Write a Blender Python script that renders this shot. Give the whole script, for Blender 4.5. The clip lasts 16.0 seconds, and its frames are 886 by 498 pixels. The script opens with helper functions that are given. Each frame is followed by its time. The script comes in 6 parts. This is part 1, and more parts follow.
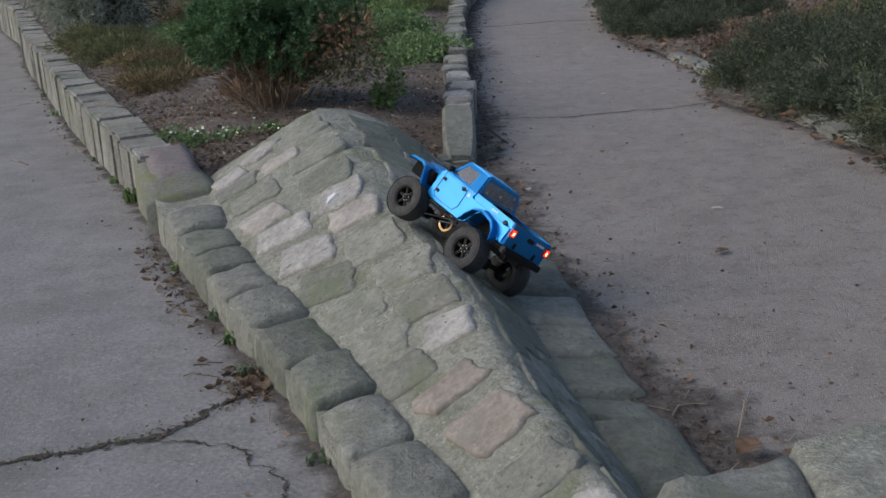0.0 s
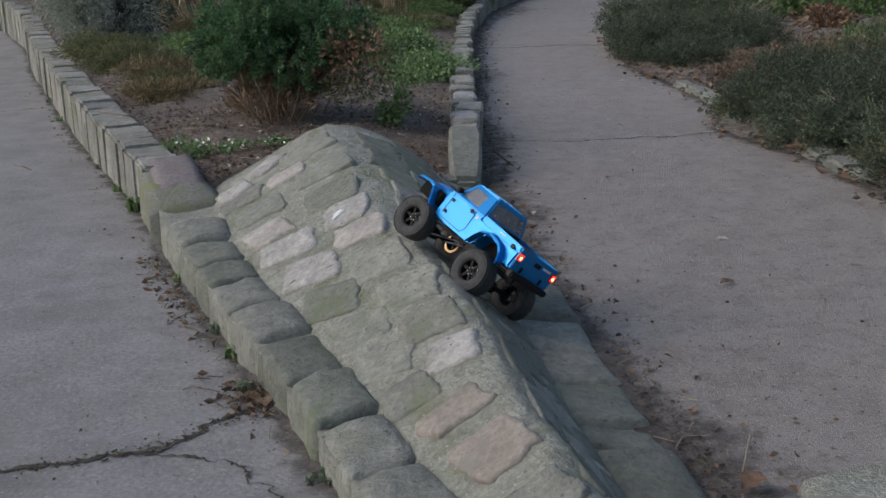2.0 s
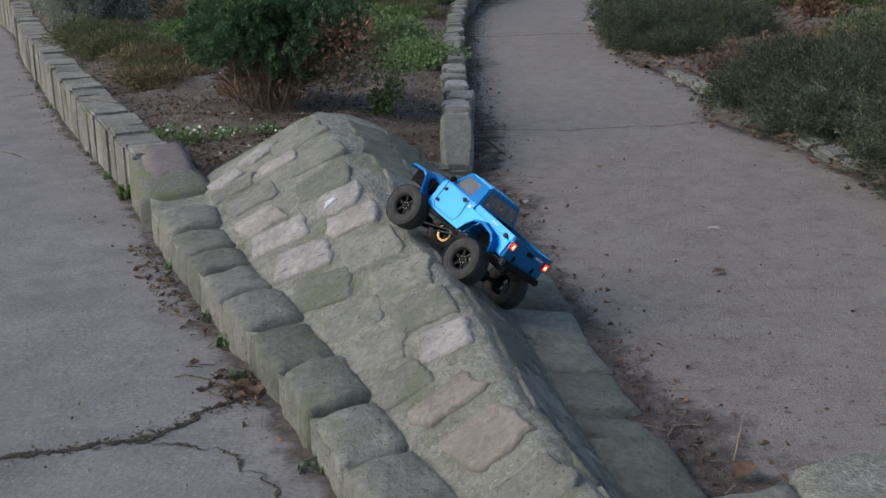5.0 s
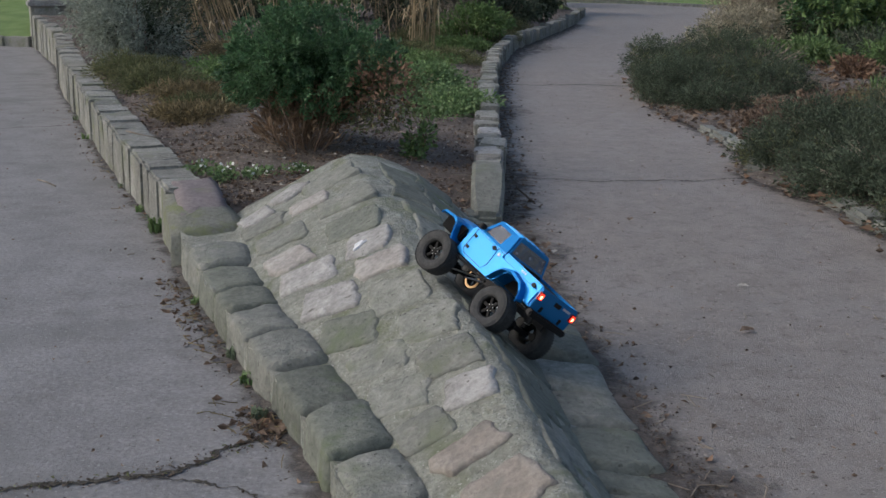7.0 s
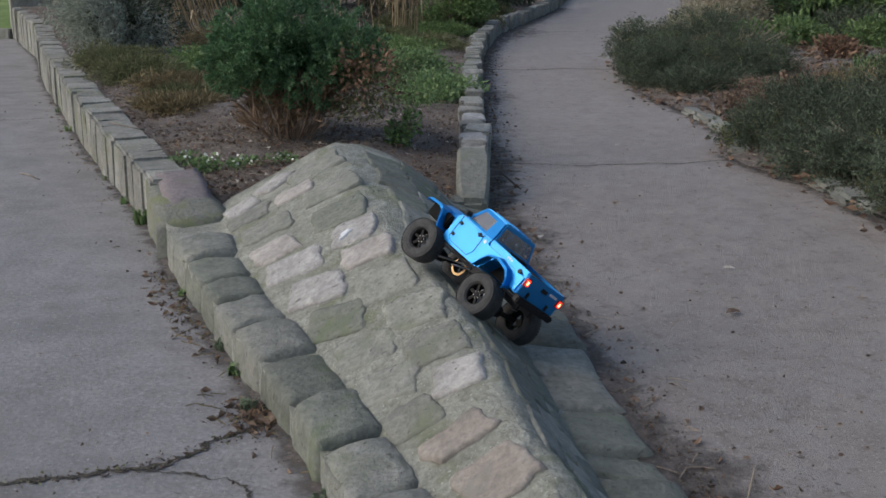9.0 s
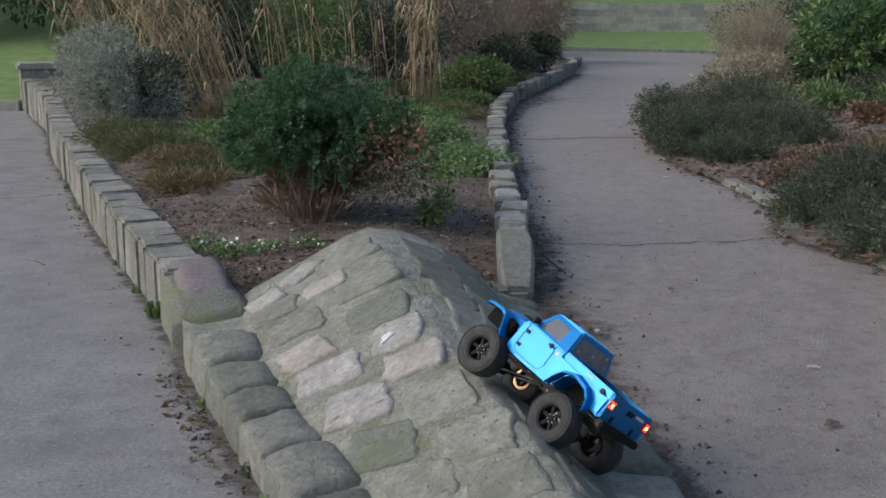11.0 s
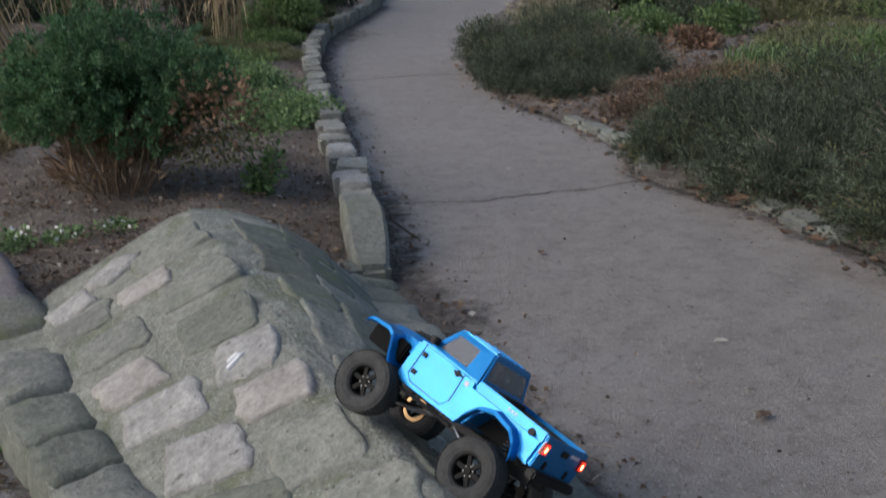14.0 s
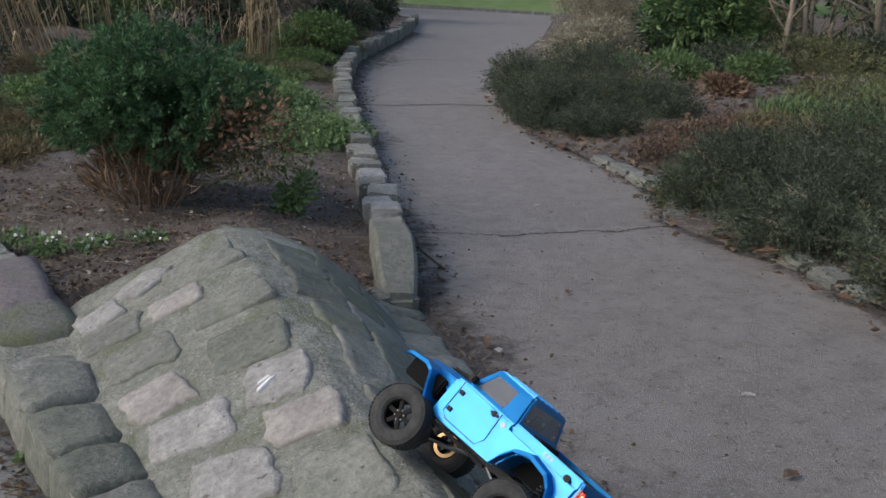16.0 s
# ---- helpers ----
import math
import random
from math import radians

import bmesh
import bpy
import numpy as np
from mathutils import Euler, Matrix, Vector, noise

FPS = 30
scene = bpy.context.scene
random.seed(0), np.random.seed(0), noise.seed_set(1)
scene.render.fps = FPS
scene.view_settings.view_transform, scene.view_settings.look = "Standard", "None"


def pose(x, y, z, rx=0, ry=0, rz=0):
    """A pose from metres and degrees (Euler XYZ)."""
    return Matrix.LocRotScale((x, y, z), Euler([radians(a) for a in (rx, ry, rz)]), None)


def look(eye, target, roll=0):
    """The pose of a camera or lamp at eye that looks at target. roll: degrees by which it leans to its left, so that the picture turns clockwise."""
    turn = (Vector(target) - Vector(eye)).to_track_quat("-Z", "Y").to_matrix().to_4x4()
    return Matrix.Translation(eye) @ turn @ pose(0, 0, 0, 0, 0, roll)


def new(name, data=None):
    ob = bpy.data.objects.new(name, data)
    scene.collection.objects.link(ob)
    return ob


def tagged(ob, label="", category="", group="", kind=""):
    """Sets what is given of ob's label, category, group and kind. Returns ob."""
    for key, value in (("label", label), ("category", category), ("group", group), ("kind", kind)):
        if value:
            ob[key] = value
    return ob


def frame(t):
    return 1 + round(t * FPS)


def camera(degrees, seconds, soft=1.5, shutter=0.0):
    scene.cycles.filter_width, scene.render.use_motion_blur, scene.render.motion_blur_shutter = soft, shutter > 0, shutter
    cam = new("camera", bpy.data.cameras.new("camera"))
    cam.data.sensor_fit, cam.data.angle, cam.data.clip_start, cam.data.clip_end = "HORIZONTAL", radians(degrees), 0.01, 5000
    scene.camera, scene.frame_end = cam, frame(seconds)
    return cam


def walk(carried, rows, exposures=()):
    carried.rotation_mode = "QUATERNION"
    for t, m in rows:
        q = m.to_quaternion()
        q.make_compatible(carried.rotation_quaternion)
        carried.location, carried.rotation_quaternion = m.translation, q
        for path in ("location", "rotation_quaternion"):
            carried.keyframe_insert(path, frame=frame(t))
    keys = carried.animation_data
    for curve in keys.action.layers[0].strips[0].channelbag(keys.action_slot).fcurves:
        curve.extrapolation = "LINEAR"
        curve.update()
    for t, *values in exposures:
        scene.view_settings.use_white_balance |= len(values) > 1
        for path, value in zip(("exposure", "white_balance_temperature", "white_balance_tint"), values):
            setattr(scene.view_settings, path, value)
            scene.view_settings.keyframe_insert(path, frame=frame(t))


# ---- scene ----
cam = camera(44.0, 16.0, shutter=0.5)
PATH = [
    (0, (0.067, -0.251, 1.121), (0.032, 1.655, 0.516), -2.8),
    (0.5, (0.064, -0.244, 1.13), (0.043, 1.664, 0.53), -1.8),
    (1, (0.045, -0.242, 1.142), (0.034, 1.668, 0.548), -0.4),
    (1.5, (0.042, -0.251, 1.127), (0.024, 1.655, 0.522), -0.1),
    (2, (0.039, -0.236, 1.125), (0.012, 1.68, 0.552), -0.7),
    (2.5, (0.033, -0.239, 1.126), (-0.009, 1.676, 0.55), -0.0),
    (3, (0.038, -0.241, 1.123), (-0.037, 1.674, 0.551), -0.4),
    (3.5, (0.037, -0.237, 1.113), (-0.015, 1.669, 0.511), -0.2),
    (4, (0.036, -0.238, 1.12), (0.017, 1.67, 0.519), 0.6),
    (4.2, (0.036, -0.234, 1.125), (0.019, 1.676, 0.533), 0.35),
    (6.3, (0.026, -0.242, 1.115), (0.005, 1.664, 0.509), -1.1),
    (6.5, (0.028, -0.245, 1.112), (-0.011, 1.66, 0.503), -0.9),
    (7, (0.025, -0.23, 1.13), (-0.032, 1.701, 0.614), 1.6),
    (7.5, (0.04, -0.244, 1.125), (-0.005, 1.685, 0.597), 0.4),
    (8, (0.043, -0.244, 1.123), (0.002, 1.682, 0.586), 0.1),
    (8.5, (0.034, -0.237, 1.121), (-0.001, 1.686, 0.573), 0.7),
    (9, (0.028, -0.231, 1.136), (-0.005, 1.695, 0.595), 0.8),
    (9.5, (0.019, -0.234, 1.164), (-0.019, 1.726, 0.77), -1.9),
    (9.7, (0.015, -0.233, 1.167), (-0.082, 1.723, 0.764), -3.2),
    (11.8, (-0.165, 0.46, 1.122), (-0.177, 2.413, 0.692), 1.4),
    (12, (-0.145, 0.484, 1.137), (-0.179, 2.438, 0.712), -0.7),
    (12.5, (-0.06, 0.6, 1.147), (-0.119, 2.547, 0.691), -4.1),
    (13, (-0.053, 0.669, 1.132), (-0.06, 2.617, 0.68), -2.7),
    (13.5, (-0.148, 0.737, 1.161), (0.038, 2.687, 0.76), 0.6),
    (14, (-0.223, 0.812, 1.136), (0.066, 2.713, 0.588), -1.1),
    (14.5, (-0.238, 0.824, 1.141), (0.077, 2.711, 0.56), 1.5),
    (15, (-0.267, 0.823, 1.154), (0.029, 2.726, 0.613), 2.5),
    (15.5, (-0.285, 0.827, 1.15), (-0.001, 2.739, 0.639), 3.0),
    (16, (-0.285, 0.829, 1.153), (-0.015, 2.746, 0.652), 2.6),
]
walk(cam, [(t, look(eye, target, roll)) for t, eye, target, roll in PATH], [(0.0, 0.0), (8.6, 0.02), (9.4, 0.16), (12.7, 0.15), (13.6, 0.04), (16.0, 0.02)])

# ---- world and light ----
SUN_UP, SUN_TURN = 38.0, 105.0   # the brighter part of an overcast evening sky, to the left
world = bpy.data.worlds.new("overcast_sky")
scene.world = world
world.use_nodes = True
wn, wl = world.node_tree.nodes, world.node_tree.links
sky = wn.new("ShaderNodeTexSky")
sky.sky_type, sky.sun_disc = "NISHITA", False
sky.sun_elevation, sky.sun_rotation = radians(SUN_UP), radians(-SUN_TURN)
sky.air_density, sky.dust_density = 1.0, 2.6
wl.new(sky.outputs["Color"], wn["Background"].inputs["Color"])
wn["Background"].inputs["Strength"].default_value = 0.165
sun_data = bpy.data.lights.new("sun", "SUN")
sun_data.energy, sun_data.angle, sun_data.color = 1.1, radians(40), (1.0, 0.97, 0.94)
sun = new("sun", sun_data)
sun_way = Vector((-math.sin(radians(SUN_TURN)) * math.cos(radians(SUN_UP)), math.cos(radians(SUN_TURN)) * math.cos(radians(SUN_UP)), math.sin(radians(SUN_UP))))
sun.matrix_world = look(sun_way * 30, (0, 0, 0))


# ---- materials ----
def surf(name, cols, scale=3.0, rough=0.9, metal=0.0, bump=0.3, grain=60.0, vary=0.0, island=0.0, coat=0.0, spots=None, moss=None, dist=0.01, stain=None, flecks=None):
    """A surface from world-sized noise: cols are spread over coarse noise, a fine grain on top, relief from both."""
    m = bpy.data.materials.new(name)
    m.use_nodes = True
    n, l = m.node_tree.nodes, m.node_tree.links
    b = n["Principled BSDF"]
    geo = n.new("ShaderNodeNewGeometry")

    def noise_at(s, d=4.0, r=0.6):
        t = n.new("ShaderNodeTexNoise")
        t.inputs["Scale"].default_value, t.inputs["Detail"].default_value, t.inputs["Roughness"].default_value = s, d, r
        l.new(geo.outputs["Position"], t.inputs["Vector"])
        return t.outputs["Fac"]

    def mix(kind, fac, a, c):
        x = n.new("ShaderNodeMix")
        x.data_type, x.blend_type = "RGBA", kind
        for socket, value in ((x.inputs[0], fac), (x.inputs[6], a), (x.inputs[7], c)):
            if hasattr(value, "is_linked"):
                l.new(value, socket)
            else:
                socket.default_value = value
        return x.outputs[2]

    def band(value, lo, hi):
        r = n.new("ShaderNodeMapRange")
        r.inputs["From Min"].default_value, r.inputs["From Max"].default_value = lo, hi
        l.new(value, r.inputs["Value"])
        return r.outputs["Result"]

    coarse, fine = noise_at(scale, 6.0, 0.65), noise_at(grain, 5.0, 0.7)
    ramp = n.new("ShaderNodeValToRGB")
    e = ramp.color_ramp.elements
    while len(e) < len(cols):
        e.new(0.5)
    for k, c in enumerate(cols):
        e[k].position, e[k].color = 0.3 + 0.4 * k / max(1, len(cols) - 1), (*c, 1)
    l.new(coarse, ramp.inputs["Fac"])
    color = ramp.outputs["Color"]
    grey = n.new("ShaderNodeMapRange")
    grey.inputs["From Min"].default_value, grey.inputs["From Max"].default_value = 0.31, 0.69
    grey.inputs["To Min"].default_value, grey.inputs["To Max"].default_value = 0.62, 1.3
    l.new(fine, grey.inputs["Value"])
    color = mix("MULTIPLY", 0.75 if grain else 0.0, color, grey.outputs["Result"])
    if vary or island:
        if vary:
            src = n.new("ShaderNodeObjectInfo").outputs["Random"]
        else:
            src = geo.outputs["Random Per Island"]
        r = n.new("ShaderNodeMapRange")
        a = vary or island
        r.inputs["To Min"].default_value, r.inputs["To Max"].default_value = 1 - a, 1 + a
        l.new(src, r.inputs["Value"])
        color = mix("MULTIPLY", 1.0, color, r.outputs["Result"])
    if moss:
        color = mix("MIX", band(noise_at(moss[1]), moss[2], moss[2] + 0.15), color, (*moss[0], 1))
    if stain:
        color = mix("MIX", band(noise_at(stain[1], 7.0, 0.75), stain[2], stain[2] + 0.2), color, (*stain[0], 1))
    if flecks:
        color = mix("MIX", band(noise_at(flecks[1], 1.0), flecks[2], flecks[2] + 0.05), color, (*flecks[0], 1))
    if spots:
        color = mix("MIX", band(noise_at(spots[1], 2.0), spots[2], spots[2] + 0.04), color, (*spots[0], 1))
    l.new(color, b.inputs["Base Color"])
    b.inputs["Roughness"].default_value, b.inputs["Metallic"].default_value = rough, metal
    b.inputs["Coat Weight"].default_value, b.inputs["Coat Roughness"].default_value = coat, 0.15
    if island:                                                     # thin leaves let some light through
        thin, blend = n.new("ShaderNodeBsdfTranslucent"), n.new("ShaderNodeMixShader")
        blend.inputs["Fac"].default_value = 0.3
        l.new(color, thin.inputs["Color"])
        l.new(b.outputs["BSDF"], blend.inputs[1])
        l.new(thin.outputs["BSDF"], blend.inputs[2])
        l.new(blend.outputs["Shader"], n["Material Output"].inputs["Surface"])
    if bump:
        s = n.new("ShaderNodeMath")
        s.operation = "ADD"
        l.new(coarse, s.inputs[0])
        l.new(fine, s.inputs[1])
        k = n.new("ShaderNodeBump")
        k.inputs["Strength"].default_value, k.inputs["Distance"].default_value = bump, dist
        l.new(s.outputs[0], k.inputs["Height"])
        l.new(k.outputs["Normal"], b.inputs["Normal"])
    return m


def plain(name, col, rough=0.5, metal=0.0, emit=0.0, glass=0.0, coat=0.0):
    m = bpy.data.materials.new(name)
    m.use_nodes = True
    b = m.node_tree.nodes["Principled BSDF"]
    b.inputs["Base Color"].default_value = (*col, 1)
    b.inputs["Roughness"].default_value, b.inputs["Metallic"].default_value = rough, metal
    b.inputs["Transmission Weight"].default_value, b.inputs["Coat Weight"].default_value = glass, coat
    if emit:
        b.inputs["Emission Color"].default_value, b.inputs["Emission Strength"].default_value = (*col, 1), emit
    return m


ASPHALT = surf("dusty_path", [(0.213, 0.187, 0.164), (0.266, 0.234, 0.206), (0.313, 0.277, 0.245)], 7, 0.56, bump=0.9, grain=120, moss=((0.285, 0.258, 0.235), 1.6, 0.5), stain=((0.120, 0.099, 0.084), 17, 0.515), flecks=((0.375, 0.345, 0.315), 85, 0.63), spots=((0.105, 0.087, 0.075), 48, 0.645), dist=0.01)
SLAB = surf("concrete_path", [(0.175, 0.171, 0.168), (0.214, 0.209, 0.206), (0.248, 0.243, 0.24)], 4, 0.95, bump=0.6, grain=75, moss=((0.154, 0.152, 0.147), 1.2, 0.55), stain=((0.122, 0.114, 0.107), 4.5, 0.56), flecks=((0.275, 0.272, 0.265), 80, 0.67), spots=((0.116, 0.11, 0.105), 50, 0.68), dist=0.007)
SOIL = surf("bare_soil", [(0.084, 0.066, 0.054), (0.155, 0.127, 0.107), (0.262, 0.228, 0.2)], 4.5, 1.0, bump=1.0, grain=45, dist=0.03, stain=((0.07, 0.052, 0.042), 9, 0.52), flecks=((0.29, 0.255, 0.22), 60, 0.64))
GRIT = surf("damp_grit", [(0.062, 0.052, 0.045), (0.09, 0.077, 0.068), (0.135, 0.119, 0.107)], 9, 1.0, bump=0.8, grain=90, dist=0.01, flecks=((0.22, 0.2, 0.18), 80, 0.7))
MORTAR = surf("weathered_mortar", [(0.22, 0.228, 0.19), (0.3, 0.307, 0.262), (0.39, 0.395, 0.35)], 16, 0.95, bump=1.0, grain=70, moss=((0.17, 0.19, 0.115), 6, 0.54), flecks=((0.44, 0.445, 0.4), 110, 0.66), spots=((0.15, 0.155, 0.125), 90, 0.67), dist=0.02)
STONE = surf("grey_sandstone", [(0.154, 0.16, 0.14), (0.212, 0.218, 0.19), (0.270, 0.27, 0.24)], 14, 0.9, bump=0.9, grain=55, vary=0.16, moss=((0.145, 0.16, 0.11), 5, 0.56), spots=((0.097, 0.098, 0.085), 48, 0.66), dist=0.012)
STONE_DARK = surf("green_grey_sandstone", [(0.106, 0.115, 0.095), (0.145, 0.155, 0.128), (0.183, 0.192, 0.16)], 14, 0.9, bump=0.8, grain=55, vary=0.15, moss=((0.116, 0.14, 0.08), 5, 0.55), spots=((0.077, 0.08, 0.065), 48, 0.66), dist=0.012)
STONE_LIGHT = surf("pale_sandstone", [(0.235, 0.23, 0.217), (0.32, 0.313, 0.298), (0.42, 0.412, 0.395)], 14, 0.9, bump=0.8, grain=60, vary=0.1, spots=((0.145, 0.14, 0.125), 40, 0.66), dist=0.012)
STONE_PINK = surf("pinkish_sandstone", [(0.225, 0.21, 0.193), (0.305, 0.287, 0.265), (0.4, 0.38, 0.353)], 11, 0.9, bump=0.5, grain=70, vary=0.08, dist=0.01)
STONE_RUST = surf("rust_tinted_sandstone", [(0.185, 0.168, 0.147), (0.235, 0.208, 0.18), (0.275, 0.252, 0.223)], 9, 0.9, bump=0.6, grain=60, moss=((0.19, 0.188, 0.165), 7, 0.54), dist=0.01)
STONE_PURPLE = surf("purple_grey_stone", [(0.125, 0.106, 0.105), (0.175, 0.15, 0.15), (0.215, 0.19, 0.185)], 6, 0.85, bump=0.5, grain=60, moss=((0.15, 0.16, 0.1), 5, 0.6), dist=0.014)
WALLSTONE = surf("wall_stone", [(0.18, 0.18, 0.158), (0.262, 0.26, 0.232), (0.36, 0.358, 0.328)], 9, 0.95, bump=1.0, grain=55, vary=0.17, moss=((0.16, 0.172, 0.11), 4.5, 0.54), spots=((0.1, 0.1, 0.085), 40, 0.67), flecks=((0.4, 0.4, 0.37), 34, 0.69), dist=0.016)
STONE_MOSSY = surf("moss_stained_stone", [(0.135, 0.14, 0.11), (0.174, 0.178, 0.148), (0.212, 0.212, 0.185)], 6, 0.95, bump=0.8, grain=60, moss=((0.16, 0.178, 0.088), 7, 0.53), dist=0.014)


def thinning(m, lo, hi, scale):
    """Let a surface of loose dirt thin out by its own cover, broken up by noise."""
    n, l = m.node_tree.nodes, m.node_tree.links
    geo, cover, t = n.new("ShaderNodeNewGeometry"), n.new("ShaderNodeAttribute"), n.new("ShaderNodeTexNoise")
    cover.attribute_name = "cover"
    t.inputs["Scale"].default_value, t.inputs["Detail"].default_value, t.inputs["Roughness"].default_value = scale, 9.0, 0.72
    l.new(geo.outputs["Position"], t.inputs["Vector"])
    add, r = n.new("ShaderNodeMath"), n.new("ShaderNodeMapRange")
    l.new(cover.outputs["Fac"], add.inputs[0])
    swing = n.new("ShaderNodeMapRange")
    swing.inputs["From Min"].default_value, swing.inputs["From Max"].default_value = 0.3, 0.7
    l.new(t.outputs["Fac"], swing.inputs["Value"])
    l.new(swing.outputs["Result"], add.inputs[1])
    r.inputs["From Min"].default_value, r.inputs["From Max"].default_value = lo, hi
    l.new(add.outputs[0], r.inputs["Value"])
    clear, blend = n.new("ShaderNodeBsdfTransparent"), n.new("ShaderNodeMixShader")
    l.new(r.outputs["Result"], blend.inputs["Fac"])
    l.new(clear.outputs["BSDF"], blend.inputs[1])
    l.new(n["Principled BSDF"].outputs["BSDF"], blend.inputs[2])
    l.new(blend.outputs["Shader"], n["Material Output"].inputs["Surface"])
    return m


thinning(GRIT, 0.95, 1.65, 9.0)
CRACK = surf("dirt_filled_crack", [(0.035, 0.03, 0.025), (0.08, 0.07, 0.05)], 20, 1.0, bump=0.5, grain=90, moss=((0.07, 0.09, 0.03), 5, 0.6))
EVERGREEN = surf("dark_evergreen_leaf", [(0.04, 0.095, 0.042), (0.075, 0.155, 0.066), (0.135, 0.225, 0.105)], 8, 0.55, bump=0, grain=0, island=0.5)
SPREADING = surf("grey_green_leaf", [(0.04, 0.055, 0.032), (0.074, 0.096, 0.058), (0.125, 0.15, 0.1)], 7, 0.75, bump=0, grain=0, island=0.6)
PALETIP = surf("pale_shoot_leaf", [(0.075, 0.1, 0.062), (0.115, 0.148, 0.094), (0.17, 0.205, 0.14)], 7, 0.75, bump=0, grain=0, island=0.5)
FRESH = surf("fresh_green_leaf", [(0.07, 0.125, 0.04), (0.115, 0.18, 0.062), (0.165, 0.235, 0.095)], 7, 0.6, bump=0, grain=0, island=0.5)
MIDGREEN = surf("mid_green_leaf", [(0.07, 0.13, 0.035), (0.12, 0.19, 0.06), (0.17, 0.25, 0.09)], 5, 0.6, bump=0, grain=0, island=0.45)
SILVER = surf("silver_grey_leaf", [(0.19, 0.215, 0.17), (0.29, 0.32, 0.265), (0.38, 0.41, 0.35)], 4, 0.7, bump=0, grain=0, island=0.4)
DRYGRASS = surf("dry_grass", [(0.13, 0.105, 0.055), (0.2, 0.16, 0.085), (0.29, 0.235, 0.13)], 9, 0.8, bump=0, grain=0, island=0.5)
OLIVE = surf("olive_grass", [(0.085, 0.1, 0.042), (0.14, 0.15, 0.068), (0.22, 0.21, 0.105)], 9, 0.8, bump=0, grain=0, island=0.5)
REED = surf("dry_reed", [(0.25, 0.19, 0.11), (0.39, 0.305, 0.185), (0.53, 0.44, 0.29)], 5, 0.8, bump=0, grain=0, island=0.45)
DEADLEAF = surf("dead_leaf", [(0.07, 0.048, 0.033), (0.14, 0.095, 0.065), (0.27, 0.2, 0.14)], 30, 0.8, bump=0, grain=0, island=0.6)
MOULD = surf("leaf_mould", [(0.065, 0.05, 0.04), (0.11, 0.088, 0.07), (0.19, 0.155, 0.125)], 40, 0.95, bump=0, grain=0, island=0.5)
COVER = surf("pale_green_leaf", [(0.09, 0.155, 0.055), (0.14, 0.215, 0.085), (0.2, 0.28, 0.125)], 6, 0.7, bump=0, grain=0, island=0.45)
RUSTLEAF = surf("rust_brown_leaf", [(0.11, 0.066, 0.04), (0.19, 0.115, 0.072), (0.29, 0.19, 0.125)], 30, 0.8, bump=0, grain=0, island=0.5)
PALELEAF = surf("pale_dry_leaf", [(0.4, 0.37, 0.31), (0.55, 0.52, 0.47)], 30, 0.8, bump=0, grain=0, island=0.2)
DRYSTALK = surf("dry_brown_stalk", [(0.14, 0.09, 0.055), (0.23, 0.155, 0.1), (0.34, 0.25, 0.17)], 25, 0.9, bump=0, grain=0, island=0.4)
BARK = surf("brown_stem", [(0.095, 0.063, 0.042), (0.165, 0.11, 0.073), (0.25, 0.175, 0.12)], 25, 0.9, bump=0.4, grain=120)
GREYBARK = surf("grey_twig", [(0.17, 0.135, 0.1), (0.26, 0.215, 0.165), (0.36, 0.31, 0.25)], 14, 0.9, bump=0.4, grain=120)
DRYSHRUB = surf("pale_dry_foliage", [(0.26, 0.235, 0.165), (0.38, 0.345, 0.25), (0.5, 0.46, 0.36)], 5, 0.9, bump=0, grain=0, island=0.4)
LAWN = surf("lawn", [(0.12, 0.19, 0.055), (0.17, 0.26, 0.08), (0.23, 0.31, 0.115)], 3, 0.9, bump=0.8, grain=60, dist=0.03)
CHALK = plain("white_scrape", (0.75, 0.76, 0.76), 0.7)
FLOWER = plain("white_petal", (0.7, 0.72, 0.66), 0.7)


